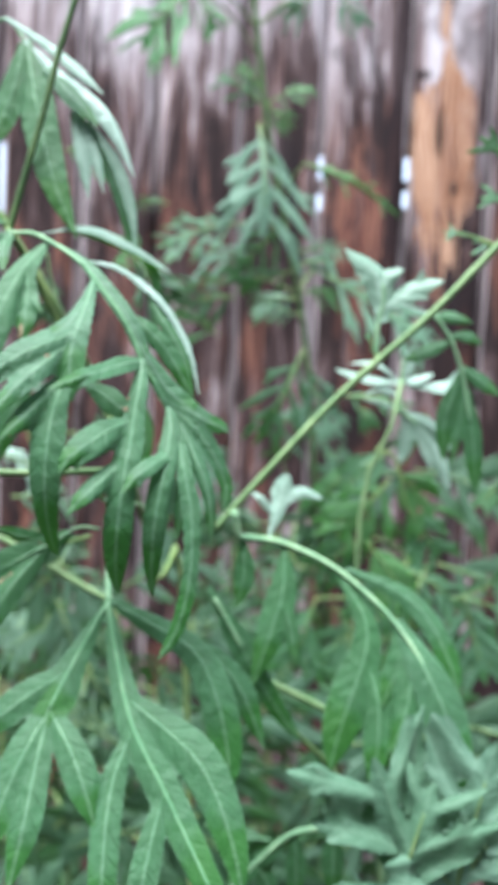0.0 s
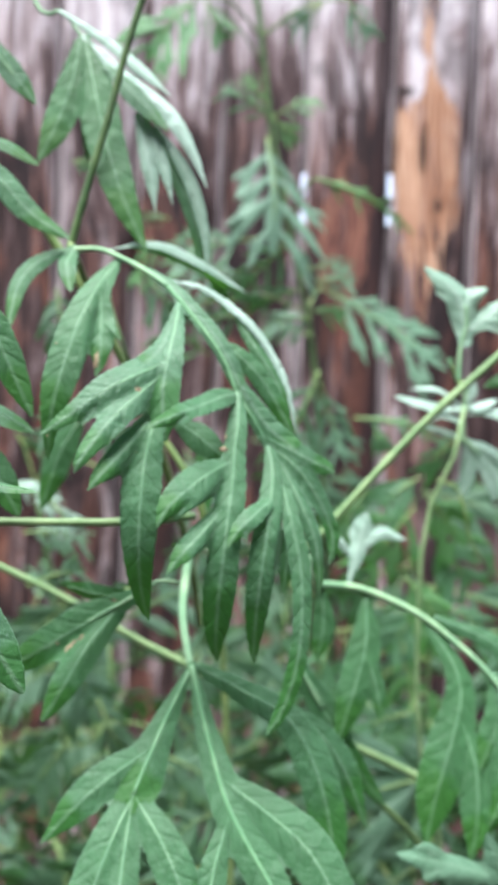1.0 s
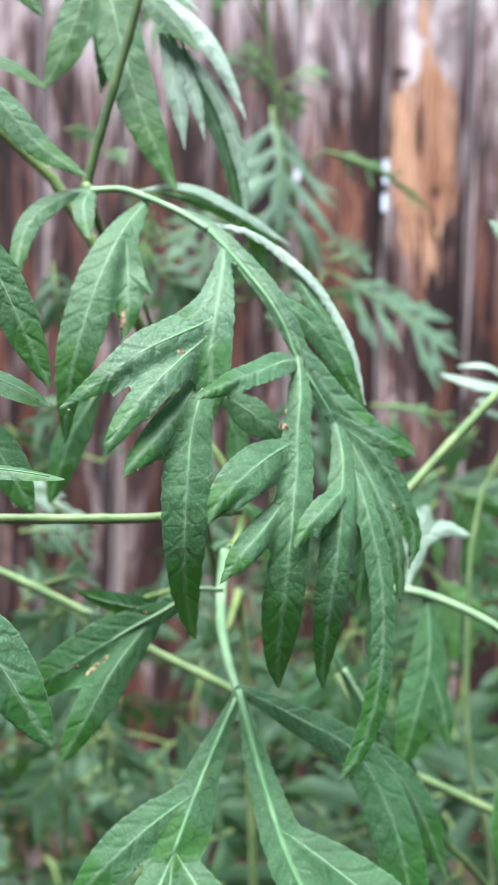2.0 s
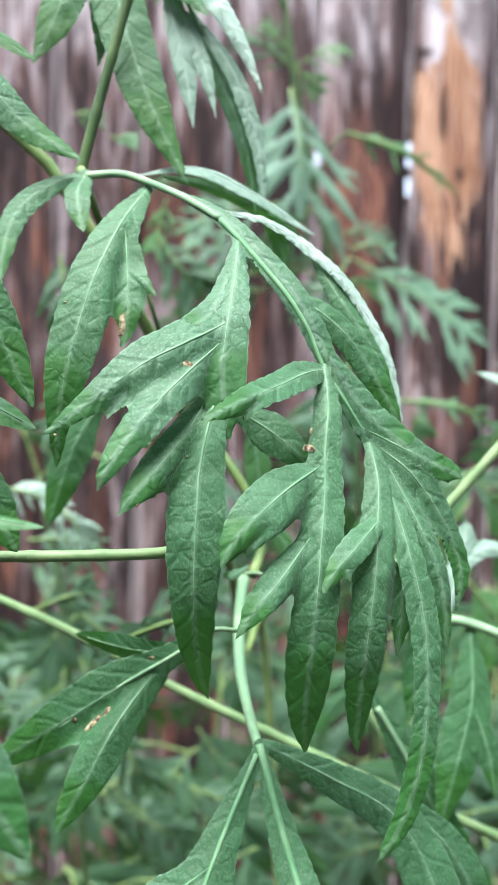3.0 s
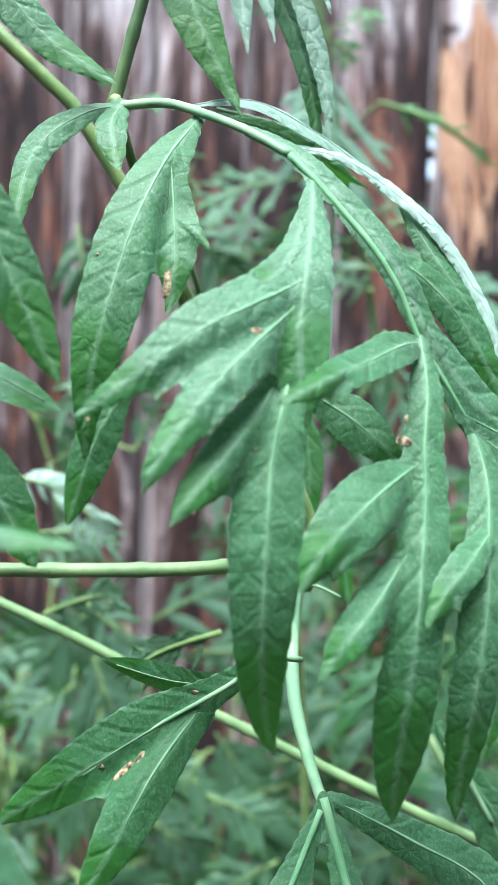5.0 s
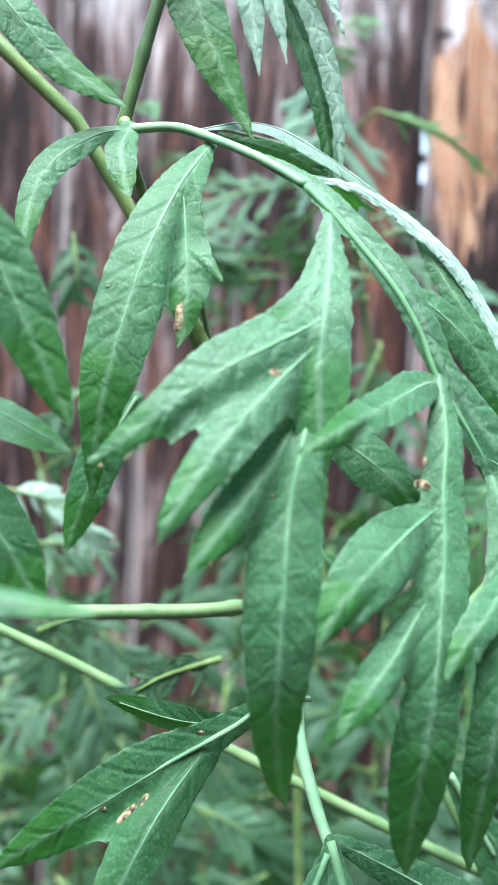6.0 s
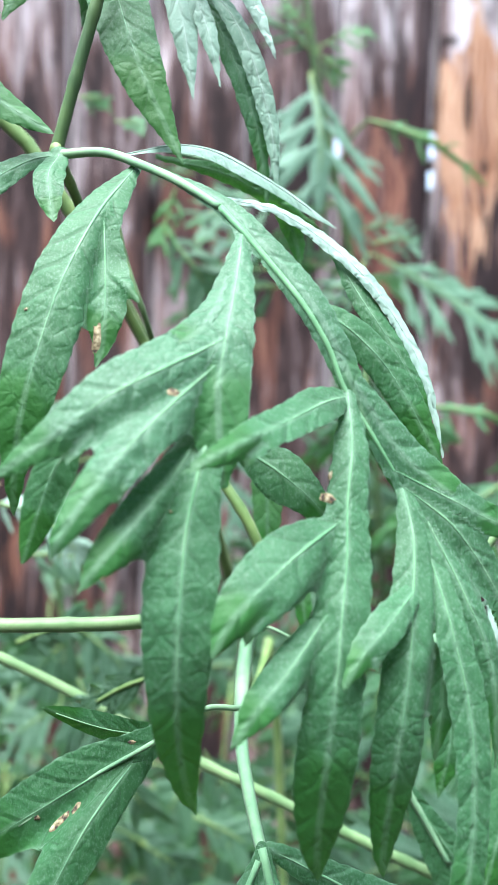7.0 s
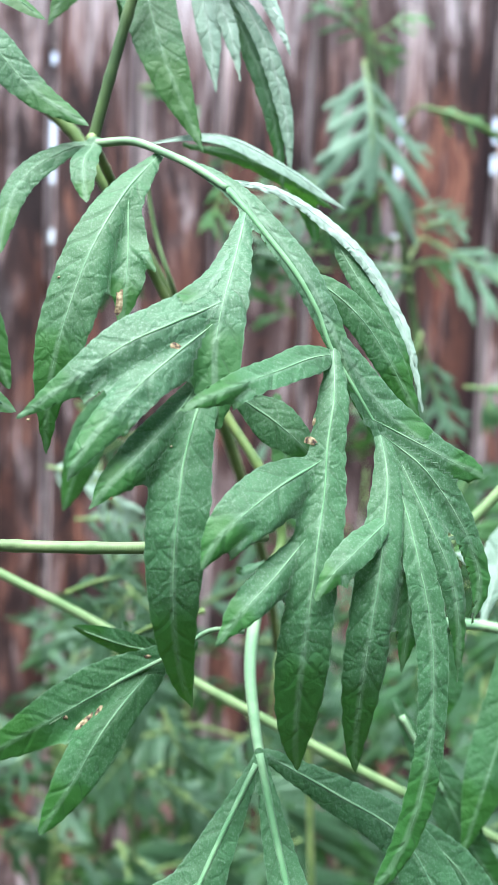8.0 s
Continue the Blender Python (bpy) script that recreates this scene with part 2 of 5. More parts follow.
# ---- building helpers ----
def mesh_object(name, verts, faces, material, parent=None, label="", uvs=None, smooth=True):
    me = bpy.data.meshes.new(name)
    me.from_pydata(verts, [], faces)
    me.materials.append(material)
    if smooth:
        me.polygons.foreach_set("use_smooth", [True] * len(me.polygons))
    if uvs is not None:
        layer = me.uv_layers.new(name="blade")
        idx = np.empty(len(me.loops), dtype=np.int32)
        me.loops.foreach_get("vertex_index", idx)
        maps = np.asarray(uvs, dtype=np.float32)[idx]
        layer.data.foreach_set("uv", maps[:, :2].ravel())
        if maps.shape[1] == 4:
            me.uv_layers.new(name="place").data.foreach_set("uv", maps[:, 2:].ravel())
    ob = new(name, me)
    if parent is not None:
        ob.parent = parent
        ob.matrix_parent_inverse = parent.matrix_world.inverted() if parent.type == "EMPTY" else Matrix()
    return tagged(ob, label)


def smooth_line(points, n):
    """n + 1 points along a smooth curve through the given ones (Catmull-Rom by length)."""
    pts = [Vector(p) for p in points]
    if len(pts) == 2:
        return [pts[0].lerp(pts[1], i / n) for i in range(n + 1)]
    ext = [pts[0] * 2 - pts[1]] + pts + [pts[-1] * 2 - pts[-2]]
    dense = []
    for i in range(1, len(ext) - 2):
        a, b, c, d = ext[i - 1 : i + 3]
        for k in range(12):
            t = k / 12
            dense.append(0.5 * ((2 * b) + (c - a) * t + (2 * a - 5 * b + 4 * c - d) * t * t + (3 * b - a - 3 * c + d) * t ** 3))
    dense.append(pts[-1])
    far = [0.0]
    for p, q in zip(dense, dense[1:]):
        far.append(far[-1] + (q - p).length)
    out, j = [], 0
    for i in range(n + 1):
        want = far[-1] * i / n
        while j < len(far) - 2 and far[j + 1] < want:
            j += 1
        out.append(dense[j].lerp(dense[j + 1], (want - far[j]) / max(far[j + 1] - far[j], 1e-9)))
    return out


def tangents(line):
    return [(line[min(i + 1, len(line) - 1)] - line[max(i - 1, 0)]).normalized() for i in range(len(line))]


def add_tube(verts, faces, line, radii, sides=6):
    first, ways = len(verts), tangents(line)
    up = Vector((0, -1, 0.2))
    for p, w, r in zip(line, ways, radii):
        a = w.cross(up)
        a = a.normalized() if a.length > 1e-4 else Vector((1, 0, 0))
        b = a.cross(w).normalized()
        for k in range(sides):
            ang = math.tau * k / sides
            verts.append(p + r * (math.cos(ang) * a + math.sin(ang) * b))
    n = len(line)
    for i in range(n - 1):
        for k in range(sides):
            a, b = first + i * sides + k, first + i * sides + (k + 1) % sides
            faces.append((a, b, b + sides, a + sides))
    faces.append(tuple(first + k for k in range(sides))[::-1])
    faces.append(tuple(first + (n - 1) * sides + k for k in range(sides)))


def lobe_width(u, half, base):
    """Half width along a lobe, u from 0 at its root to 1 at its tip; base: the share at its root, or pairs of place and share along it."""
    if isinstance(base, tuple):
        at, share = np.array(base).T
        rise = np.gradient(share, at)
        k = np.clip(np.searchsorted(at, u, side="right") - 1, 0, len(at) - 2)
        h = at[k + 1] - at[k]
        t = np.clip((u - at[k]) / h, 0.0, 1.0)
        cubic = (1 + 2 * t) * (1 - t) ** 2 * share[k] + t * (1 - t) ** 2 * h * rise[k] + t * t * (3 - 2 * t) * share[k + 1] + t * t * (t - 1) * h * rise[k + 1]
        return half * np.maximum(cubic, 0.0)
    x = np.clip((u - 0.42) / 0.58, 0.0, 1.0)
    e = np.clip(u / 0.42, 0.0, 1.0)
    return half * np.where(u < 0.42, base + (1 - base) * e * e * (3 - 2 * e), (1 - x) ** 0.8 * (1 + 0.75 * x))


def blade_sheet(lobes, facing, cell, blend, seed):
    """One connected blade: the lobes melt into each other where they meet, as a sheet with height along facing."""
    nor = facing
    ax = Vector((1, 0, 0)) - nor * nor.x
    ax.normalize()
    ay = nor.cross(ax)
    frame3 = np.array([ax, ay, nor])
    lines = []
    for half, pts, base, curl in lobes:
        q = np.array([tuple(p) for p in smooth_line(pts, 14 if cell < 0.0008 else 8)]) @ frame3.T
        lines.append((half, q, base, curl))
    every = np.concatenate([q[:, :2] for _, q, _, _ in lines])
    pad = max(h for h, *_ in lines) + 3 * cell
    lo, hi = every.min(0) - pad, every.max(0) + pad
    nx, ny = (np.ceil((hi - lo) / cell).astype(int) + 1)
    gx, gy = lo[0] + cell * np.arange(nx), lo[1] + cell * np.arange(ny)
    sd = np.full((nx, ny), 1.0)
    best = np.full((nx, ny), 1.0)
    wsum, hsum = np.zeros((nx, ny)), np.zeros((nx, ny))
    uvs = np.zeros((nx, ny, 4))
    for half, q, base, curl in lines:
        reach = half * 1.3 + 6 * blend
        a0, b0 = q[:, :2].min(0) - reach, q[:, :2].max(0) + reach
        i0, i1 = np.searchsorted(gx, a0[0]), np.searchsorted(gx, b0[0])
        j0, j1 = np.searchsorted(gy, a0[1]), np.searchsorted(gy, b0[1])
        px, py = np.meshgrid(gx[i0:i1], gy[j0:j1], indexing="ij")
        seg = np.diff(q, axis=0)
        ln = np.linalg.norm(seg, axis=1)
        far = np.concatenate([[0], np.cumsum(ln)])
        near = np.full(px.shape, 9.0)
        u, hgt, sgn = np.zeros(px.shape), np.zeros(px.shape), np.ones(px.shape)
        for k in range(len(seg)):
            dx, dy = seg[k, :2]
            rx, ry = px - q[k, 0], py - q[k, 1]
            t = np.clip((rx * dx + ry * dy) / (dx * dx + dy * dy + 1e-12), 0, 1)
            d = np.hypot(rx - t * dx, ry - t * dy)
            m = d < near
            near[m] = d[m]
            u[m] = ((far[k] + t * ln[k]) / far[-1])[m]
            hgt[m] = (q[k, 2] + t * seg[k, 2])[m]
            sgn[m] = np.sign(dx * ry - dy * rx)[m]
        wide = lobe_width(u, half, base)
        mine = near - wide
        s = np.minimum(near / (wide + 1e-5), 1.25)
        form = hgt - curl * s ** 1.7 * wide + 0.06 * wide * np.maximum(1 - s, 0) ** 2
        sub = (slice(i0, i1), slice(j0, j1))
        w = np.exp(-np.clip(mine, -3.0 * blend, 9 * blend) / (1.1 * blend))
        wsum[sub] += w
        hsum[sub] += w * form
        first = mine < best[sub]
        uvs[sub][first] = np.stack([u * far[-1], sgn * near, u, np.clip(s, 0.0, 1.0)], -1)[first]
        best[sub] = np.minimum(best[sub], mine)
        h = np.clip(0.5 + 0.5 * (sd[sub] - mine) / blend, 0, 1)
        sd[sub] = sd[sub] * (1 - h) + mine * h - blend * h * (1 - h)
    height = hsum / np.maximum(wsum, 1e-12)
    px, py = np.meshgrid(gx, gy, indexing="ij")
    ph = seed * 1.37
    sd += 0.00012 * np.sin(px * 2300 + ph) * np.sin(py * 1900 + ph * 2)
    height += 0.0001 * np.sin(px * 690 + ph + 1.5 * np.sin(py * 410)) * np.sin(py * 560 + ph)
    inside = sd < 0
    cells = inside[:-1, :-1] | inside[1:, :-1] | inside[:-1, 1:] | inside[1:, 1:]
    used = np.zeros_like(inside)
    used[:-1, :-1] |= cells
    used[1:, :-1] |= cells
    used[:-1, 1:] |= cells
    used[1:, 1:] |= cells
    dx, dy = np.gradient(sd, cell)
    gl = np.maximum(np.hypot(dx, dy), 0.3)
    out = used & ~inside
    px = np.where(out, px - np.minimum(sd, 2 * cell) * dx / gl ** 2, px)
    py = np.where(out, py - np.minimum(sd, 2 * cell) * dy / gl ** 2, py)
    index = np.full(inside.shape, -1)
    index[used] = np.arange(used.sum())
    flat = np.stack([px[used], py[used], height[used]], -1) @ frame3
    ci, cj = np.nonzero(cells)
    quads = np.stack([index[ci, cj], index[ci + 1, cj], index[ci + 1, cj + 1], index[ci, cj + 1]], -1)

    def lay(points, lift):
        """The points moved along facing onto the sheet."""
        q = np.array([tuple(p) for p in points]) @ frame3.T
        fi, fj = np.clip((q[:, 0] - lo[0]) / cell, 0, nx - 2), np.clip((q[:, 1] - lo[1]) / cell, 0, ny - 2)
        i, j = fi.astype(int), fj.astype(int)
        a, c = fi - i, fj - j
        q[:, 2] = lift + (1 - a) * ((1 - c) * height[i, j] + c * height[i, j + 1]) + a * ((1 - c) * height[i + 1, j] + c * height[i + 1, j + 1])
        return [Vector(p) for p in q @ frame3]

    return flat.tolist(), quads.tolist(), uvs[used].tolist(), lay


class Leaf:
    """A lobed leaf: ribs (tapered tubes) and lobes (bent, cupped lance shapes), in metres; widths in millimetres.
    Lobes of layer 0 grow together into one blade; those of other layers overlap it; turned ones are single ribbons."""

    def __init__(self, plant, facing=(0, -1, 0.4), blade=None, label="", fine=True):
        self.plant, self.facing, self.blade, self.label, self.fine = plant, Vector(facing).normalized(), blade or LEAF, label, fine
        self.rv, self.rf, self.veins, self.layers, self.ribbons = [], [], [], {}, []
        self.rng = random.Random(len(bpy.data.objects))

    def rib(self, mm0, mm1, *points):
        n = 6 * len(points)
        line = smooth_line(points, n)
        add_tube(self.rv, self.rf, line, [0.001 * (mm0 + (mm1 - mm0) * i / n) for i in range(n + 1)], 8 if self.fine else 5)

    def laid_rib(self, mm0, mm1, *points, layer=0):
        """A rib that follows the blade of a layer, half sunk in it."""
        n = 6 * len(points)
        self.veins.append((layer, smooth_line(points, n), [0.001 * (mm0 + (mm1 - mm0) * i / n) for i in range(n + 1)]))

    def lobe(self, mm, *points, turn=0.0, base=0.3, layer=0, vein=True, felt=False):
        if turn:
            self.ribbon(mm, points, turn, base, LEAF_PALE if felt else self.blade, -50 if felt else -1)
            return
        r = self.rng
        if isinstance(mm, tuple):
            far = [0.0]
            for p, q in zip(points, points[1:]):
                far.append(far[-1] + (Vector(q) - Vector(p)).length)
            base, mm = tuple((f / far[-1], w / max(mm)) for f, w in zip(far, mm)), max(mm)
        half = 0.00104 * mm if not isinstance(base, tuple) else 0.001 * mm
        self.layers.setdefault(layer + (50 if felt else 0), []).append((half, points, base, r.uniform(0.08, 0.2)))
        if self.fine and vein:
            n = 30
            line = smooth_line(points, n)
            self.veins.append((layer + (50 if felt else 0), line[: n - 4],
                     [max(0.00006, min(0.00033, half * 0.075) * min(1.0, 0.25 + i / 7) * (1 - i / n) ** 1.2) for i in range(n - 4)]))

    def ribbon(self, mm, points, turn, base, blade, key):
        """A single lobe turned about its own midrib, seen more or less from its edge."""
        n, m = (30, 4) if self.fine else (10, 2)
        line = smooth_line(points, n)
        ways = tangents(line)
        length = sum((q - p).length for p, q in zip(line, line[1:]))
        half, r = 0.00108 * mm, self.rng
        wave, ph, curl = r.uniform(0.02, 0.06), r.uniform(0, 6), r.uniform(0.12, 0.3)
        widths = lobe_width(np.linspace(0, 1, n + 1), half, base)
        v, f, uv, ribline = [], [], [], []
        for i, (p, w) in enumerate(zip(line, ways)):
            u, wide = i / n, float(widths[i])
            side = w.cross(self.facing)
            side = side.normalized() if side.length > 1e-4 else Vector((1, 0, 0))
            nor = side.cross(w).normalized()
            rot = Matrix.Rotation(radians(turn), 3, w)
            side, nor = rot @ side, rot @ nor
            for k in range(-m, m + 1):
                s = k / m
                reach = wide * (1 + (0.018 * math.sin(u * length * 2600 + ph + k) if abs(k) == m else 0))
                drop = -curl * abs(s) ** 1.7 * wide + 0.10 * wide * (1 - abs(s)) ** 2
                drop += wave * wide * abs(s) * math.sin(u * length * 420 + ph + (2 if s > 0 else 0))
                v.append(p + side * (s * reach) + nor * drop)
                uv.append((u * length, s * reach, u, abs(s)))
            ribline.append(p + nor * (0.10 * wide + 0.00004))
        c = 2 * m + 1
        for i in range(n):
            for k in range(c - 1):
                a = i * c + k
                f.append((a, a + 1, a + c + 1, a + c))
        self.ribbons.append((v, f, uv, blade))
        if self.fine:
            self.veins.append((key, ribline[: n - 3], [max(0.00009, min(0.00024, half * 0.055) * (1 - 0.8 * i / n)) for i in range(n - 3)]))

    def finish(self, cell=None):
        cell = cell or (0.00045 if self.fine else 0.0009)
        seed, ob = len(bpy.data.objects), None
        sheets, lays = [], {}
        for k in sorted(self.layers):
            blend = 0.0009 if self.fine else 0.0010
            v, f, uv, lays[k] = blade_sheet(self.layers[k], self.facing, cell, blend, seed + k)
            sheets.append((v, f, uv, LEAF_PALE if k >= 50 else self.blade))
        for v, f, uv, blade in sheets + self.ribbons:
            if ob is None:
                ob = mesh_object("leaf", v, f, blade, self.plant, self.label, uv)
            else:
                mesh_object("lobe", v, f, blade, ob, "", uv)
        if self.rv:
            mesh_object("midrib", self.rv, self.rf, RIB if self.fine else STEM, ob)
        for k, line, radii in self.veins:
            v, f = [], []
            add_tube(v, f, lays[k](line, -0.25 * max(radii)) if k in lays else line, radii, 6)
            mesh_object("vein", v, f, PALE_VEIN if abs(k) >= 50 or self.blade is LEAF_PALE else VEIN, ob)
        return ob


def blemish(leaf_ob, at, mm, mm_long, lean=0.0):
    """A dry brown spot lying on a leaf's blade next to the given place."""
    at, r = Vector(at), random.Random(int(abs(at[0]) * 1e5))
    blades = [leaf_ob] + [c for c in leaf_ob.children if c.name.startswith("lobe")]
    spot = min((min(c.data.vertices, key=lambda v: (v.co - at).length) for c in blades), key=lambda v: (v.co - at).length)
    nor = spot.normal if spot.normal.y < 0 else -spot.normal
    at = spot.co.copy() if (at - spot.co).length > 0.0015 else at
    a = Vector((math.cos(lean), 0, math.sin(lean)))
    a = (a - nor * a.dot(nor)).normalized()
    b2 = nor.cross(a)
    c = at - nor * (at - spot.co).dot(nor) + nor * 0.00012
    verts, faces = [c + nor * 0.00008], []
    for ring, lift in ((0.55, 0.00006), (1.0, -0.0001)):
        for k in range(14):
            t, w = math.tau * k / 14, ring * r.uniform(0.7, 1.15)
            verts.append(c + a * math.cos(t) * w * mm_long * 0.001 + b2 * math.sin(t) * w * mm * 0.001 + nor * lift)
    for k in range(14):
        q = (k + 1) % 14
        faces += [(0, 1 + k, 1 + q), (1 + k, 15 + k, 15 + q, 1 + q)]
    return mesh_object("blemish", verts, faces, SPOT, leaf_ob)


STEMS = {}


def stalk(plant, name, mm0, mm1, points, material, label=""):
    verts, faces = [], []
    n = 8 * len(points)
    line = smooth_line(points, n)
    nodes = [1 + 0.14 * max(0.0, math.cos(i * 0.9)) ** 8 for i in range(n + 1)]
    add_tube(verts, faces, line, [0.001 * (mm0 + (mm1 - mm0) * i / n) * nodes[i] for i in range(n + 1)], 10)
    STEMS.setdefault(plant.name, []).extend(line)
    return mesh_object(name, verts, faces, material, plant, label)


def wild_leaf(plant, root, tip, spread, seed, pairs=3, facing=None, blade=None, broad=1.2, splay=44, cell=None):
    """A whole lobed leaf from where its stalk ends to its tip; lobes in pairs, longest in the middle, each cut again."""
    r = random.Random(seed)
    a, b = Vector(root), Vector(tip)
    span = (b - a).length
    face = Vector(facing or (r.uniform(-0.5, 0.5), -1, r.uniform(-0.15, 0.5))).normalized()
    lf = Leaf(plant, facing=face, blade=blade, fine=False)
    lf.rng = r
    way = (b - a).normalized()
    side = way.cross(face).normalized()
    nor = side.cross(way).normalized()
    sag = Vector((0, 0, 0.10 * span)) * (1 - abs(way.z)) + nor * r.uniform(-0.05, 0.12) * span
    mid = (a + b) / 2 + sag
    line = smooth_line([a, mid, b], 20)
    thick = 0.9 + 4.5 * span
    lf.rib(thick * 0.8, thick * 0.3, *[line[i] for i in (0, 5, 10, 15)])
    near = min(STEMS.get(plant.name, [a]), key=lambda q: (q - a).length + 0.4 * abs(q.z - a.z + 0.02))
    if 0.004 < (near - a).length < 0.09:
        knee = near.lerp(a, 0.55) + Vector((0, 0, 0.12 * (near - a).length))
        lf.rib(thick * 0.9, thick * 0.8, near, knee, a)
    for k in range(pairs):
        u = 0.16 + 0.62 * k / max(pairs - 1, 1)
        p = line[int(u * 20)]
        grow = math.sin(math.pi * (0.28 + 0.55 * u)) * spread * span
        for sg in (-1, 1):
            if r.random() < 0.06:
                continue
            size = grow * r.uniform(0.75, 1.15)
            ang = radians(r.uniform(splay - 10, splay + 10))
            out = (way * math.cos(ang) + side * sg * math.sin(ang)).normalized()
            low = Vector((0, 0, -1)) * r.uniform(0.08, 0.3) * size + nor * r.uniform(-0.12, 0.12) * size
            q1, q2 = p + out * size * 0.5 + low * 0.2, p + out * size + low + way * size * 0.12
            wide = 1000 * broad * size * r.uniform(0.075, 0.11)
            lf.lobe(wide, p, q1, q2, base=0.45)
            for sg2 in (-1, 1):
                if size > 0.02 and r.random() < 0.75:
                    st = p.lerp(q1, r.uniform(0.7, 1.1))
                    turn_to = (out + (side * sg * 0.8 if sg2 > 0 else way * 0.9) * 0.7).normalized()
                    lf.lobe(wide * 0.62, st, st + turn_to * size * 0.22, st + turn_to * size * r.uniform(0.36, 0.5) + low * 0.3, base=0.7)
    lf.lobe(1000 * span * spread * 0.13, line[9], line[15], line[20], base=0.4)
    lf.lobe(1000 * span * 0.03, line[1], line[8], line[14], base=0.6)
    return lf.finish(cell)


def plant_root(name, x, y, label):
    root = new(name)
    root.empty_display_size = 0.05
    root.location = (x, y, 0)
    bpy.context.view_layer.update()
    return tagged(root, label, "plant", "wild plants by the fence")


# ---- ground ----
gv, gf = [], []
for j in range(41):
    for i in range(41):
        gx, gy = ((i - 20) / 20), ((j - 20) / 20)
        x, y = 250 * gx * abs(gx) ** 2, 250 * gy * abs(gy) ** 2
        gv.append((x, y, 0.02 * noise.noise((x * 1.7, y * 1.7, 0))))
for j in range(40):
    for i in range(40):
        a = j * 41 + i
        gf.append((a, a + 1, a + 42, a + 41))
tagged(mesh_object("ground", gv, gf, SOIL), "dark garden soil with patchy grass", "ground", kind="structure")

# ---- plain unseen walls, added behind and beside the camera to block low sky light ----
PLASTER = stem_material("plaster", (0.16, 0.15, 0.13), (0.22, 0.21, 0.19), 0.9)


def unseen_wall(name, x0, y0, x1, y1, high, label):
    wv = [(x, y, z) for z in (-0.05, high) for x, y in ((x0, y0), (x1, y0), (x1, y1), (x0, y1))]
    wf = [(0, 1, 5, 4), (1, 2, 6, 5), (2, 3, 7, 6), (3, 0, 4, 7), (4, 5, 6, 7), (3, 2, 1, 0)]
    tagged(mesh_object(name, wv, wf, PLASTER, smooth=False), label, "wall", kind="structure")


unseen_wall("unseen_wall_south", -1.56, -2.2, 1.87, -2.0, 4.6, "unseen plain grey wall added to block low sky light from behind")
unseen_wall("unseen_wall_west", -1.56, -2.0, -1.38, 1.63, 2.4, "unseen plain grey wall added to block low sky light from the side")
unseen_wall("unseen_wall_east", 1.69, -2.0, 1.87, 1.63, 2.4, "unseen plain grey wall added to block low sky light from the side")

# ---- fence ----
FENCE_Y = 1.637
fence = new("fence")
fence.location = (0.15, FENCE_Y, 0)
bpy.context.view_layer.update()
tagged(fence, "weathered red-brown fence of upright rough wooden boards", "fence", kind="structure")
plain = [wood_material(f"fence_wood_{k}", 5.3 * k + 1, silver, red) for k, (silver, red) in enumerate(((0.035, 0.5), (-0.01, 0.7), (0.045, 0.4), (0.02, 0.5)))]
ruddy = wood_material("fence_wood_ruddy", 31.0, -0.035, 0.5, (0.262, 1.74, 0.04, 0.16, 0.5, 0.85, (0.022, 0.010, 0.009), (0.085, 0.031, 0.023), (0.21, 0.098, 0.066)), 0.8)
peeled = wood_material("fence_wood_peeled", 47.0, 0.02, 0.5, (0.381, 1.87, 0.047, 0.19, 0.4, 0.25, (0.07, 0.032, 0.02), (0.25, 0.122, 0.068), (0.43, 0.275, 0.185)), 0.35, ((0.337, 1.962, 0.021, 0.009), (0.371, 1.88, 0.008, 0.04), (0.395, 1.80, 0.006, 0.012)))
EDGES = [-1.36, -1.23, -1.11, -0.98, -0.86, -0.74, -0.62, -0.505, -0.39, -0.272, -0.155, -0.045, 0.08, 0.199, 0.327, 0.449, 0.572, 0.69, 0.815, 0.93, 1.06, 1.18, 1.30, 1.43, 1.55, 1.67]
WIDE_GAPS = {-0.272: 0.0045, 0.199: 0.003, 0.327: 0.0045, 0.449: 0.004, -0.155: 0.0045, -0.045: 0.005, 0.08: 0.004}
CHINKS = {0.327: ((1.772, 1.80), (1.812, 1.85)), -0.272: ((1.66, 1.68), (1.74, 1.845), (1.90, 1.92)), 0.199: ((1.68, 1.689), (1.748, 1.752), (1.762, 1.79), (1.797, 1.801), (1.81, 1.846), (1.871, 1.874))}


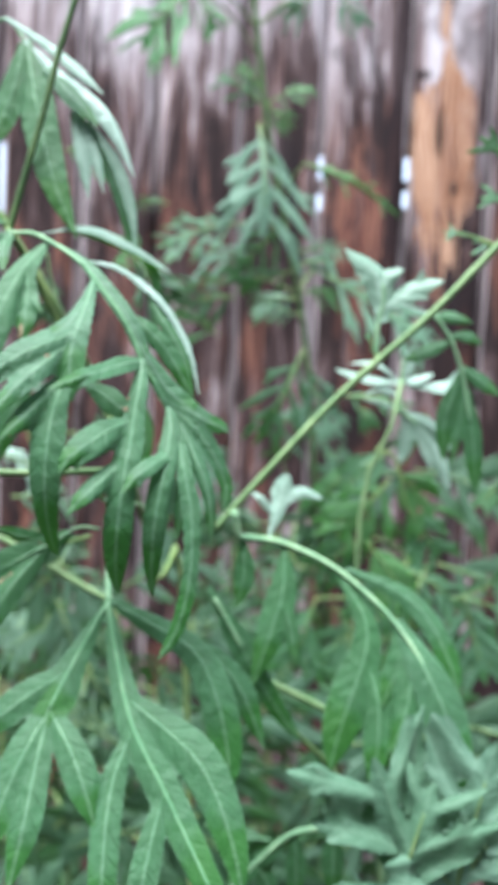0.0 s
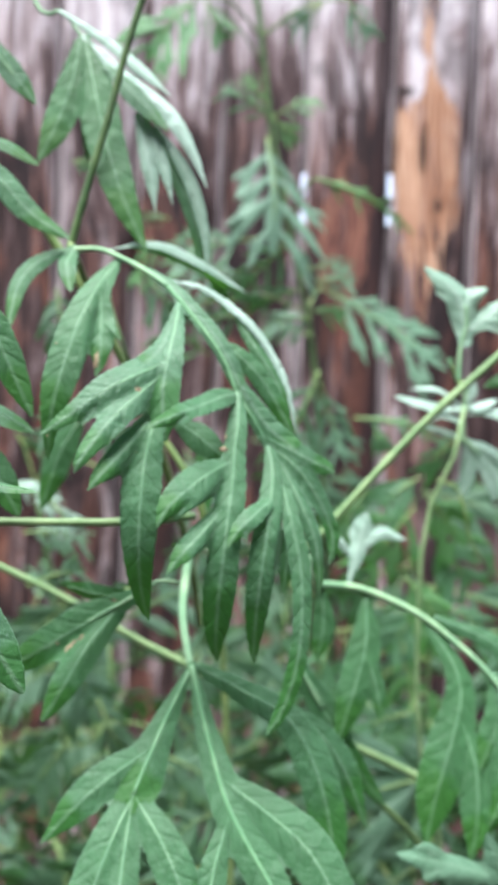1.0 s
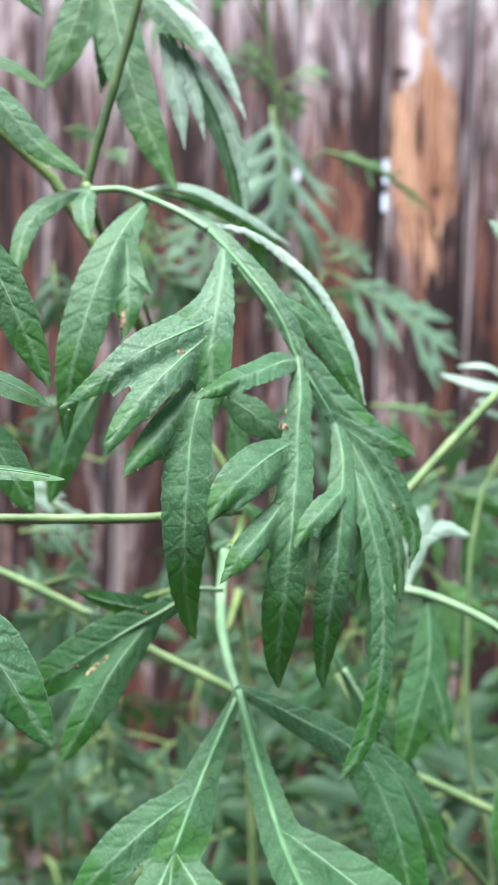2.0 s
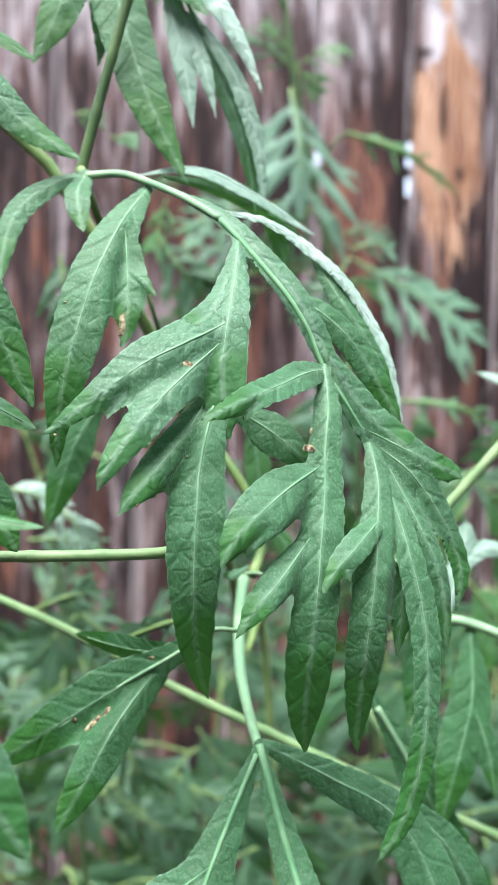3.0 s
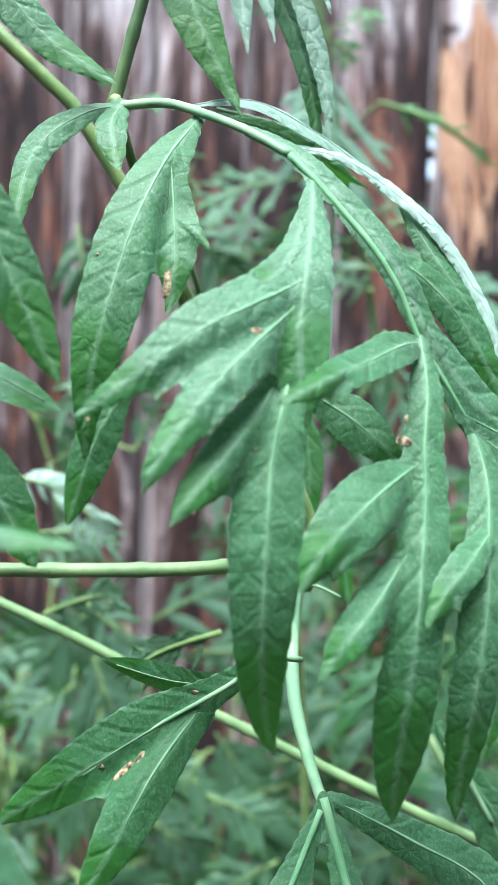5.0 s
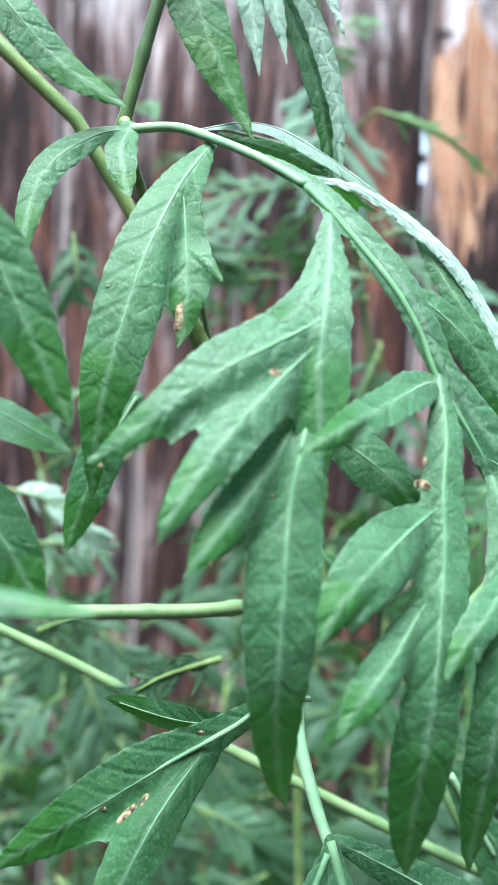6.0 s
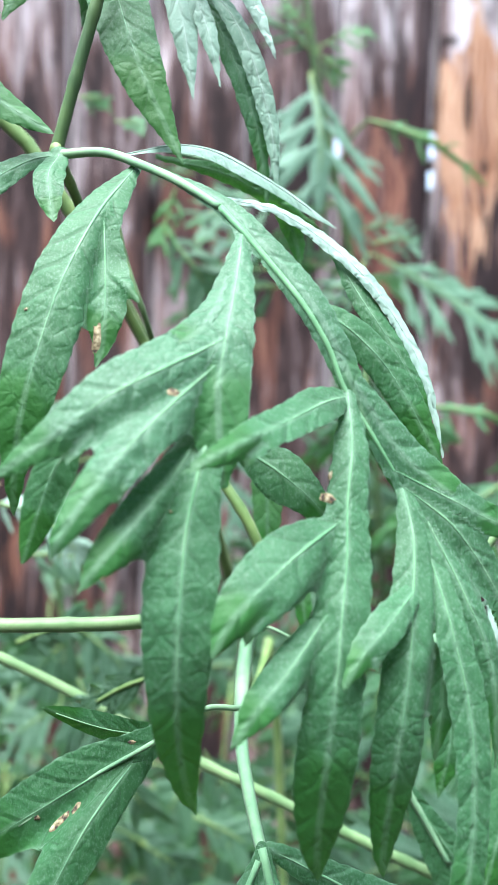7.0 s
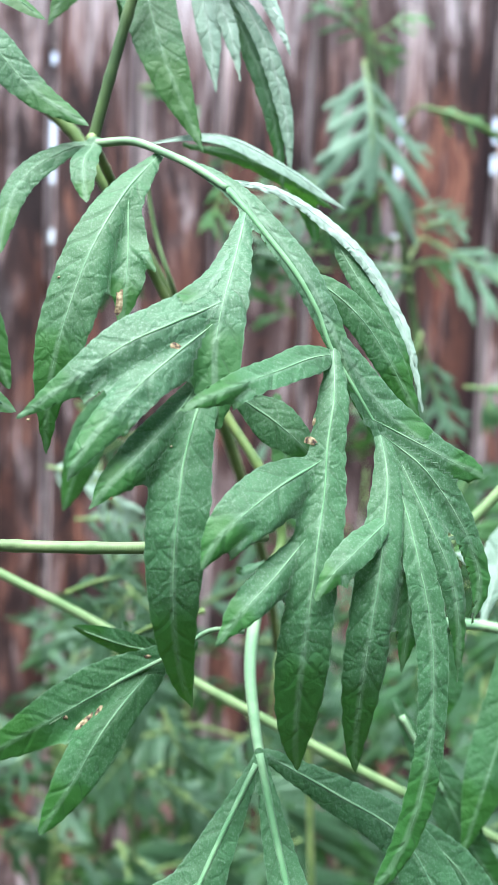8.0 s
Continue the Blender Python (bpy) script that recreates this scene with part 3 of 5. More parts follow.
def fence_board(x0, x1, seed, material):
    r = random.Random(seed)
    rows, cols, thick = 70, 6, 0.019
    top, lean = 2.35 + r.uniform(-0.01, 0.01), r.uniform(-0.002, 0.002)
    verts, faces, uvs = [], [], []
    g0, g1 = WIDE_GAPS.get(x0, 0.002), WIDE_GAPS.get(x1, 0.002)
    for i in range(rows + 1):
        z = 0.03 + (top - 0.03) * i / rows
        a = x0 + g0 + 0.0018 * noise.noise((seed * 3.1, z * 4, 0)) + 0.0008 * noise.noise((seed, z * 23, 5))
        b = x1 - g1 + 0.0018 * noise.noise((seed * 5.7, z * 4, 9)) + 0.0008 * noise.noise((seed, z * 23, 8))
        for k in range(cols + 1):
            s = k / cols
            x = a + (b - a) * s
            edge = 0.0035 if k in (0, cols) else 0.0
            y = FENCE_Y + lean + edge + 0.0025 * noise.noise((x * 18, seed, z * 1.5))
            verts.append((x, y, z))
            uvs.append((s, z))
        uvs += [(1.0, z), (0.0, z)]
        verts.append((b, FENCE_Y + thick, z))
        verts.append((a, FENCE_Y + thick, z))
    c = cols + 3
    for i in range(rows):
        for k in range(c):
            p, q = i * c + k, i * c + (k + 1) % c
            faces.append((p, q, q + c, p + c))
    faces.append(tuple(range(c))[::-1])
    faces.append(tuple(rows * c + k for k in range(c)))
    return mesh_object("board", verts, faces, material, fence, "", uvs)


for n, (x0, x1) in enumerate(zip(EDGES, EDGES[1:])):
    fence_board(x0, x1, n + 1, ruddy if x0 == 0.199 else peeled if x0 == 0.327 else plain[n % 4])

for n, x in enumerate(EDGES[1:-1]):
    z = 0.03
    for z0, z1 in (*CHINKS.get(x, ()), (2.32, 2.33)):
        bv = [(x + sx * 0.03, FENCE_Y + 0.0195 + dy, zz) for zz in (z, z0) for sx, dy in ((-1, 0), (1, 0), (0.9, 0.018), (-0.9, 0.018))]
        bf = [(0, 1, 5, 4), (1, 2, 6, 5), (2, 3, 7, 6), (3, 0, 4, 7), (4, 5, 6, 7), (3, 2, 1, 0)]
        mesh_object("batten", bv, bf, plain[n % 4], fence, smooth=False)
        z = z1

# ---- the plants ----
plant_front = plant_root("mugwort_plant", 0.14, 0.72, "tall grey-green plant with large drooping deeply lobed leaves")
plant_leaning = plant_root("mugwort_plant", 0.22, 0.78, "slender leaning plant with pale young lobed leaves")
plant_low = plant_root("mugwort_plant", 0.2, 0.66, "shorter leafy plant with bright upright leaf tips")
plant_back = plant_root("mugwort_plant", 0.14, 1.2, "tall leafy plant standing close before the wooden fence")
plant_side = plant_root("mugwort_plant", 0.3, 0.95, "bushy green plant with fresh leaves near the fence")
plant_left = plant_root("mugwort_plant", -0.05, 1.0, "bushy shaded plant with many small lobed leaves")
# the tall plant in front: its stem and the large drooping leaf
stalk(plant_front, 'stem', 0.90, 1.17, [(0.0403, 0.5800, 1.6710), (0.0329, 0.5800, 1.6407), (0.0286, 0.5800, 1.6242), (0.0245, 0.5800, 1.6098), (0.0208, 0.5800, 1.5941), (0.0191, 0.5800, 1.5873), (0.0144, 0.5800, 1.5702), (0.0102, 0.5800, 1.5539), (0.0093, 0.5800, 1.5501)], STEM_DARK, 'dark green ribbed stem')
stalk(plant_front, 'stem', 0.91, 1.18, [(0.0108, 0.5750, 1.5528), (0.0118, 0.5900, 1.5481), (0.0172, 0.6000, 1.5348), (0.0250, 0.6050, 1.5196), (0.0354, 0.6050, 1.5009), (0.0463, 0.6000, 1.4853), (0.0509, 0.6000, 1.4718), (0.0484, 0.5950, 1.4647)], STEM)
stalk(plant_front, 'stem', 1.6, 1.05, [(-0.0293, 0.6200, 1.5879), (-0.0142, 0.6200, 1.5738), (-0.0007, 0.6200, 1.5616), (0.0079, 0.6200, 1.5473), (0.0194, 0.6200, 1.5290), (0.0286, 0.6350, 1.5087), (0.0379, 0.6500, 1.4820), (0.0473, 0.6700, 1.4472), (0.0531, 0.6900, 1.4123), (0.0661, 0.7200, 1.3600), (0.1031, 0.7200, 0.6700), (0.1400, 0.7200, -0.0200)], STEM)
stalk(plant_front, 'side_stalk', 0.5, 0.65, [(0.0179, 0.6000, 1.5496), (0.0203, 0.6000, 1.5381), (0.0244, 0.6000, 1.5266), (0.0296, 0.6200, 1.5083)], STEM_PALE, 'pale thin hanging stalk')
lf = Leaf(plant_front, facing=(0, -1, 0.35), label='large drooping grey-green leaf with deep pointed lobes')
lf.rib(0.85, 0.66, (0.0117, 0.5750, 1.5517), (0.0192, 0.5710, 1.5514), (0.0255, 0.5660, 1.5487), (0.0324, 0.5600, 1.5448), (0.0387, 0.5550, 1.5403))
lf.laid_rib(0.66, 0.34, (0.0387, 0.5550, 1.5403), (0.0430, 0.5520, 1.5353), (0.0499, 0.5490, 1.5269), (0.0544, 0.5470, 1.5199), (0.0570, 0.5455, 1.5139), (0.0612, 0.5450, 1.5073), (0.0654, 0.5450, 1.5007))
lf.lobe((0.66, 1.59, 2.07, 2.43, 2.21, 1.79, 1.59, 0.99), (0.0291, 0.5630, 1.5471), (0.0387, 0.5555, 1.5412), (0.0448, 0.5515, 1.5349), (0.0518, 0.5480, 1.5264), (0.0559, 0.5465, 1.5194), (0.0589, 0.5455, 1.5124), (0.0625, 0.5450, 1.5055), (0.0657, 0.5450, 1.4995), vein=False)
lf.lobe((0.73, 2.65, 3.77, 4.07, 3.11, 0.91), (0.0422, 0.5530, 1.5374), (0.0410, 0.5430, 1.5276), (0.0396, 0.5370, 1.5195), (0.0389, 0.5340, 1.5129), (0.0393, 0.5325, 1.5065), (0.0396, 0.5320, 1.5020))
lf.lobe((3.77, 4.38, 3.90, 2.35, 1.13, 0.00), (0.0395, 0.5370, 1.5204), (0.0330, 0.5320, 1.5167), (0.0261, 0.5280, 1.5129), (0.0194, 0.5255, 1.5078), (0.0145, 0.5250, 1.5042), (0.0112, 0.5255, 1.5019))
lf.lobe((1.86, 3.42, 3.12, 2.20, 1.17, 0.00), (0.0383, 0.5350, 1.5168), (0.0331, 0.5300, 1.5117), (0.0280, 0.5250, 1.5064), (0.0236, 0.5215, 1.5005), (0.0212, 0.5200, 1.4966), (0.0201, 0.5200, 1.4939))
lf.lobe((1.40, 0.78, 0.00), (0.0296, 0.5260, 1.5055), (0.0282, 0.5240, 1.5027), (0.0275, 0.5235, 1.5003), vein=False)
lf.lobe((1.77, 0.79, 0.00), (0.0237, 0.5275, 1.5082), (0.0219, 0.5265, 1.5059), (0.0209, 0.5260, 1.5041), vein=False)
lf.lobe((0.94, 2.73, 4.09, 4.64, 4.43, 3.75, 2.92, 1.53, 0.00), (0.0392, 0.5365, 1.5125), (0.0370, 0.5315, 1.5047), (0.0354, 0.5285, 1.4968), (0.0350, 0.5262, 1.4908), (0.0347, 0.5250, 1.4839), (0.0347, 0.5255, 1.4767), (0.0350, 0.5275, 1.4698), (0.0361, 0.5305, 1.4623), (0.0375, 0.5330, 1.4577), layer=9)
lf.lobe((1.31, 2.87, 2.96, 1.95, 0.00), (0.0375, 0.5355, 1.5092), (0.0334, 0.5295, 1.5026), (0.0295, 0.5255, 1.4979), (0.0258, 0.5220, 1.4937), (0.0232, 0.5205, 1.4903), layer=9)
lf.lobe((1.40, 2.71, 2.61, 2.13, 1.21, 0.00), (0.0571, 0.5455, 1.5129), (0.0538, 0.5410, 1.5123), (0.0489, 0.5350, 1.5103), (0.0429, 0.5280, 1.5080), (0.0384, 0.5240, 1.5059), (0.0346, 0.5220, 1.5041), layer=1)
lf.lobe((1.26, 0.71, 0.00), (0.0450, 0.5305, 1.5074), (0.0430, 0.5290, 1.5056), (0.0422, 0.5285, 1.5038), layer=1, vein=False)
lf.lobe((1.62, 3.82, 2.40, 0.60), (0.0426, 0.5480, 1.5051), (0.0482, 0.5470, 1.5016), (0.0532, 0.5460, 1.4976), (0.0564, 0.5460, 1.4932), layer=2)
lf.lobe((0.90, 2.42, 2.84, 3.43, 3.80, 3.75, 4.02, 3.08, 1.29, 0.00), (0.0573, 0.5455, 1.5136), (0.0575, 0.5410, 1.5065), (0.0566, 0.5375, 1.4990), (0.0563, 0.5345, 1.4917), (0.0554, 0.5310, 1.4847), (0.0546, 0.5290, 1.4758), (0.0538, 0.5290, 1.4665), (0.0534, 0.5310, 1.4574), (0.0536, 0.5335, 1.4506), (0.0541, 0.5350, 1.4473), layer=12)
lf.lobe((1.51, 4.17, 4.02, 2.40, 0.00), (0.0557, 0.5370, 1.4965), (0.0496, 0.5310, 1.4932), (0.0442, 0.5260, 1.4893), (0.0409, 0.5235, 1.4862), (0.0388, 0.5225, 1.4818), layer=12)
lf.lobe((1.59, 0.78, 0.00), (0.0459, 0.5275, 1.4873), (0.0437, 0.5255, 1.4847), (0.0426, 0.5250, 1.4827), layer=12, vein=False)
lf.lobe((1.28, 2.73, 2.15, 0.00), (0.0536, 0.5325, 1.4849), (0.0489, 0.5270, 1.4800), (0.0446, 0.5235, 1.4758), (0.0411, 0.5220, 1.4710), layer=12)
lf.lobe((0.79, 2.23, 3.02, 3.51, 3.47, 3.28, 2.40, 1.22, 0.00), (0.0654, 0.5450, 1.5007), (0.0665, 0.5410, 1.4939), (0.0659, 0.5370, 1.4866), (0.0652, 0.5340, 1.4804), (0.0642, 0.5320, 1.4732), (0.0634, 0.5320, 1.4656), (0.0630, 0.5340, 1.4572), (0.0630, 0.5360, 1.4505), (0.0635, 0.5375, 1.4461), layer=13)
lf.lobe((0.95, 2.26, 0.00), (0.0707, 0.5380, 1.4811), (0.0705, 0.5370, 1.4719), (0.0697, 0.5370, 1.4634), layer=13)
lf.lobe((1.14, 2.45, 1.68, 0.00), (0.0670, 0.5385, 1.4878), (0.0613, 0.5310, 1.4840), (0.0575, 0.5280, 1.4807), (0.0550, 0.5265, 1.4767), layer=6)
lf.lobe((1.08, 0.63, 0.00), (0.0592, 0.5295, 1.4813), (0.0597, 0.5290, 1.4798), (0.0601, 0.5290, 1.4783), layer=6, vein=False)
lf.lobe((0.80, 2.39, 3.28, 2.78, 0.79), (0.0558, 0.5462, 1.5184), (0.0605, 0.5455, 1.5114), (0.0653, 0.5450, 1.5049), (0.0714, 0.5447, 1.5002), (0.0767, 0.5450, 1.4970), layer=7, vein=False)
lf.lobe((1.19, 2.87, 2.38, 1.60, 0.40), (0.0641, 0.5450, 1.5027), (0.0714, 0.5445, 1.4993), (0.0774, 0.5450, 1.4964), (0.0815, 0.5460, 1.4947), (0.0827, 0.5460, 1.4939), layer=7)
lf.lobe((1.19, 2.96, 2.67, 2.09, 1.69, 0.00), (0.0657, 0.5450, 1.5003), (0.0724, 0.5440, 1.4954), (0.0779, 0.5445, 1.4885), (0.0813, 0.5450, 1.4823), (0.0831, 0.5450, 1.4761), (0.0818, 0.5445, 1.4696), layer=7)
lf.lobe((1.38, 2.42, 2.02, 1.34, 0.00), (0.0692, 0.5440, 1.4956), (0.0740, 0.5410, 1.4860), (0.0774, 0.5400, 1.4782), (0.0789, 0.5395, 1.4703), (0.0792, 0.5395, 1.4615), layer=7)
lf.lobe((0.99, 2.01, 2.34, 2.60, 2.39, 2.19, 2.26, 1.99, 1.08, 0.00), (0.0665, 0.5440, 1.4986), (0.0698, 0.5390, 1.4878), (0.0715, 0.5360, 1.4810), (0.0732, 0.5345, 1.4736), (0.0740, 0.5330, 1.4662), (0.0741, 0.5320, 1.4569), (0.0732, 0.5310, 1.4486), (0.0711, 0.5305, 1.4401), (0.0679, 0.5300, 1.4335), (0.0657, 0.5300, 1.4306), layer=8)
lf.lobe((0.68, 3.57, 4.79, 4.69, 4.23, 2.91, 1.41, 0.00), (0.0254, 0.5680, 1.5490), (0.0204, 0.5590, 1.5399), (0.0165, 0.5525, 1.5300), (0.0141, 0.5490, 1.5216), (0.0122, 0.5470, 1.5136), (0.0109, 0.5465, 1.5066), (0.0103, 0.5470, 1.4996), (0.0101, 0.5480, 1.4937), layer=3)
lf.lobe((1.73, 3.39, 2.91, 1.24, 0.00), (0.0211, 0.5590, 1.5382), (0.0218, 0.5555, 1.5305), (0.0221, 0.5525, 1.5236), (0.0218, 0.5515, 1.5189), (0.0210, 0.5510, 1.5160), layer=3)
lf.lobe((1.70, 1.36, 0.00), (0.0218, 0.5555, 1.5307), (0.0247, 0.5530, 1.5287), (0.0273, 0.5520, 1.5256), layer=3, vein=False)
lf.lobe(2.57, (0.0129, 0.5750, 1.5518), (0.0062, 0.5720, 1.5495), (-0.0014, 0.5680, 1.5419), (-0.0035, 0.5620, 1.5275), layer=4)
lf.lobe(2.48, (0.0116, 0.5740, 1.5514), (0.0109, 0.5680, 1.5464), (0.0127, 0.5630, 1.5386), layer=5, base=0.7)
lf.lobe((0.61, 2.12, 2.43, 0.92), (0.0413, 0.5490, 1.5327), (0.0384, 0.5405, 1.5244), (0.0348, 0.5355, 1.5198), (0.0303, 0.5330, 1.5175), vein=False)
# Felted colour on this lobe also carries the sheen along its top.
lf.lobe((0.42, 0.78, 1.09, 1.14, 1.02, 0.77, 0.00), (0.0390, 0.5570, 1.5421), (0.0473, 0.5580, 1.5407), (0.0549, 0.5580, 1.5363), (0.0613, 0.5570, 1.5308), (0.0669, 0.5560, 1.5232), (0.0710, 0.5550, 1.5148), (0.0740, 0.5540, 1.5019), layer=14, felt=True)
lf.lobe((0.66, 1.74, 1.73, 1.29, 0.00), (0.0568, 0.5590, 1.5341), (0.0611, 0.5565, 1.5269), (0.0661, 0.5550, 1.5195), (0.0698, 0.5540, 1.5121), (0.0723, 0.5530, 1.5022), layer=11)
lf.lobe((0.82, 2.34, 2.75, 2.55, 1.63, 0.00), (0.0504, 0.5490, 1.5259), (0.0561, 0.5490, 1.5237), (0.0624, 0.5490, 1.5184), (0.0667, 0.5490, 1.5124), (0.0702, 0.5490, 1.5063), (0.0726, 0.5490, 1.5016), layer=10)
# Felted colour here stands in for light caught by the upper face.
lf.lobe(2.09, (0.0200, 0.5770, 1.5521), (0.0332, 0.5830, 1.5558), (0.0455, 0.5880, 1.5524), (0.0614, 0.5920, 1.5436), turn=-28, felt=True, base=0.1)
done = lf.finish()
blemish(done, (0.0328, 0.5320, 1.5128), 0.65, 1.21, -0.3)
blemish(done, (0.0519, 0.5360, 1.5006), 0.69, 1.28, -0.3)
blemish(done, (0.0212, 0.5510, 1.5204), 0.76, 2.48, 1.5)
blemish(done, (0.0527, 0.5370, 1.5035), 0.30, 0.69, 1.5)
blemish(done, (0.0258, 0.5220, 1.4919), 0.26, 0.39, 0.8)
blemish(done, (0.0134, 0.5260, 1.5021), 0.22, 0.31, 0)
blemish(done, (0.0118, 0.5530, 1.5232), 0.27, 0.33, 0)
blemish(done, (0.0321, 0.5300, 1.4986), 0.14, 0.23, 0)
# Light shining through the arching lobe's lower half, put into a brighter green.
lf = Leaf(plant_front, facing=(0, -1, -0.2), blade=LEAF_FRESH, label='green underside of an arching lobe, coloured as lit through')
lf.rib(0.39, 0.26, (0.0279, 0.6000, 1.5589), (0.0409, 0.6000, 1.5563), (0.0502, 0.6000, 1.5522))
lf.lobe(1.59, (0.0269, 0.5920, 1.5558), (0.0396, 0.5970, 1.5543), (0.0504, 0.6020, 1.5500), (0.0595, 0.6050, 1.5456))
lf.lobe(1.90, (0.0507, 0.6060, 1.5497), (0.0543, 0.6070, 1.5447), (0.0559, 0.6080, 1.5384), base=0.6)
lf.finish()
lf = Leaf(plant_front, facing=(0, -1, 0.1), blade=LEAF_FRESH, label='fresh green leaf half hidden behind the lobes')
lf.rib(0.38, 0.26, (0.0472, 0.6200, 1.5024), (0.0494, 0.6200, 1.4935))
lf.lobe(3.35, (0.0484, 0.6200, 1.5024), (0.0512, 0.6200, 1.4883), (0.0514, 0.6200, 1.4708))
lf.lobe(2.34, (0.0506, 0.6200, 1.4753), (0.0587, 0.6200, 1.4676), (0.0618, 0.6200, 1.4544))
lf.finish()
# the leaf above it
lf = Leaf(plant_front, facing=(0, -1, 0.4), label='upper drooping leaf with pale felted lobes')
lf.rib(0.98, 0.40, (-0.0325, 0.6200, 1.7153), (-0.0200, 0.6150, 1.6894), (-0.0065, 0.6060, 1.6327), (0.0033, 0.6010, 1.6266), (0.0104, 0.5970, 1.6175), (0.0214, 0.5940, 1.6078), (0.0295, 0.5920, 1.5973), (0.0352, 0.5910, 1.5863))
lf.lobe((1.74, 5.45, 5.52, 4.10, 0.00), (0.0107, 0.5950, 1.6174), (0.0143, 0.5900, 1.6021), (0.0188, 0.5850, 1.5846), (0.0245, 0.5800, 1.5677), (0.0325, 0.5770, 1.5509))
lf.lobe((1.74, 4.81, 4.09, 0.00), (0.0094, 0.5950, 1.6160), (0.0072, 0.5920, 1.6007), (0.0030, 0.5900, 1.5881), (-0.0015, 0.5880, 1.5776))
lf.lobe((2.11, 3.86, 0.00), (0.0114, 0.5980, 1.6129), (0.0132, 0.5980, 1.5963), (0.0117, 0.5970, 1.5805), layer=1)
lf.lobe((0.80, 1.70, 1.96, 0.00), (0.0029, 0.5990, 1.6261), (0.0172, 0.5970, 1.6172), (0.0284, 0.5960, 1.6085), (0.0370, 0.5950, 1.6014), layer=4, felt=True)
lf.lobe((0.71, 2.33, 2.54, 1.61, 0.00), (0.0104, 0.5950, 1.6174), (0.0233, 0.5920, 1.6052), (0.0363, 0.5890, 1.5948), (0.0436, 0.5880, 1.5838), (0.0490, 0.5880, 1.5719), layer=2, felt=True)
lf.lobe((1.38, 3.26, 0.00), (0.0179, 0.5920, 1.6078), (0.0283, 0.5890, 1.5976), (0.0372, 0.5870, 1.5884), layer=3)
lf.lobe((1.03, 2.56, 0.00), (0.0272, 0.5920, 1.5944), (0.0311, 0.5900, 1.5801), (0.0335, 0.5890, 1.5655), layer=5, felt=True)
lf.lobe((0.82, 1.78, 0.00), (0.0292, 0.5920, 1.5945), (0.0354, 0.5900, 1.5795), (0.0384, 0.5890, 1.5680), layer=6, felt=True)
lf.lobe((0.75, 2.02, 1.81, 0.00), (0.0313, 0.5930, 1.5916), (0.0402, 0.5920, 1.5752), (0.0453, 0.5920, 1.5621), (0.0484, 0.5930, 1.5450), layer=7)
lf.lobe((0.82, 1.91, 1.64, 0.00), (0.0326, 0.5920, 1.5914), (0.0421, 0.5900, 1.5782), (0.0476, 0.5900, 1.5630), (0.0496, 0.5900, 1.5486), layer=8, felt=True)
lf.finish()
lf = Leaf(plant_front, facing=(0, -1, 0.4), label='narrow leaf lobe hanging from above')
lf.rib(0.43, 0.29, (-0.0168, 0.5800, 1.6121), (-0.0118, 0.5800, 1.6055), (-0.0082, 0.5800, 1.6015))
lf.lobe(2.87, (-0.0125, 0.5800, 1.6096), (-0.0068, 0.5800, 1.6009), (-0.0005, 0.5800, 1.5924))
lf.finish()
# the leaf below
lf = Leaf(plant_front, facing=(0, -1, 0.45), label='broad hanging lower leaf with pale midrib')
lf.rib(1.60, 0.90, (0.0470, 0.6000, 1.4633), (0.0456, 0.5920, 1.4551), (0.0452, 0.5800, 1.4476), (0.0468, 0.5680, 1.4410), (0.0485, 0.5575, 1.4371))
lf.laid_rib(0.80, 0.30, (0.0479, 0.5575, 1.4398), (0.0526, 0.5490, 1.4242), (0.0584, 0.5390, 1.4090), (0.0684, 0.5310, 1.3942), (0.0759, 0.5250, 1.3829), (0.0830, 0.5190, 1.3721), (0.0892, 0.5150, 1.3614))
lf.laid_rib(0.55, 0.38, (0.0474, 0.5565, 1.4382), (0.0404, 0.5490, 1.4246), (0.0342, 0.5410, 1.4114))
lf.lobe((1.02, 2.97, 4.75, 4.91, 4.49, 3.79, 2.58, 0.00), (0.0479, 0.5575, 1.4398), (0.0526, 0.5490, 1.4242), (0.0588, 0.5390, 1.4090), (0.0684, 0.5310, 1.3942), (0.0759, 0.5250, 1.3829), (0.0830, 0.5190, 1.3721), (0.0892, 0.5150, 1.3614), (0.0925, 0.5130, 1.3535), vein=False)
lf.lobe((1.02, 3.63, 5.43, 1.58), (0.0474, 0.5565, 1.4382), (0.0404, 0.5490, 1.4246), (0.0343, 0.5410, 1.4114), (0.0337, 0.5380, 1.4056), vein=False)
lf.lobe((2.29, 4.51, 4.14, 0.00), (0.0383, 0.5470, 1.4209), (0.0294, 0.5430, 1.4160), (0.0205, 0.5400, 1.4093), (0.0116, 0.5380, 1.3998))
lf.lobe((3.19, 5.28, 5.43, 0.00), (0.0345, 0.5410, 1.4119), (0.0293, 0.5340, 1.4021), (0.0243, 0.5270, 1.3890), (0.0204, 0.5200, 1.3751))
lf.lobe((2.23, 4.16, 4.47, 0.00), (0.0340, 0.5405, 1.4099), (0.0326, 0.5320, 1.3982), (0.0313, 0.5240, 1.3843), (0.0286, 0.5180, 1.3686))
lf.lobe((2.55, 4.66, 4.57, 0.00), (0.0349, 0.5405, 1.4110), (0.0420, 0.5340, 1.4026), (0.0471, 0.5290, 1.3936), (0.0515, 0.5250, 1.3826))
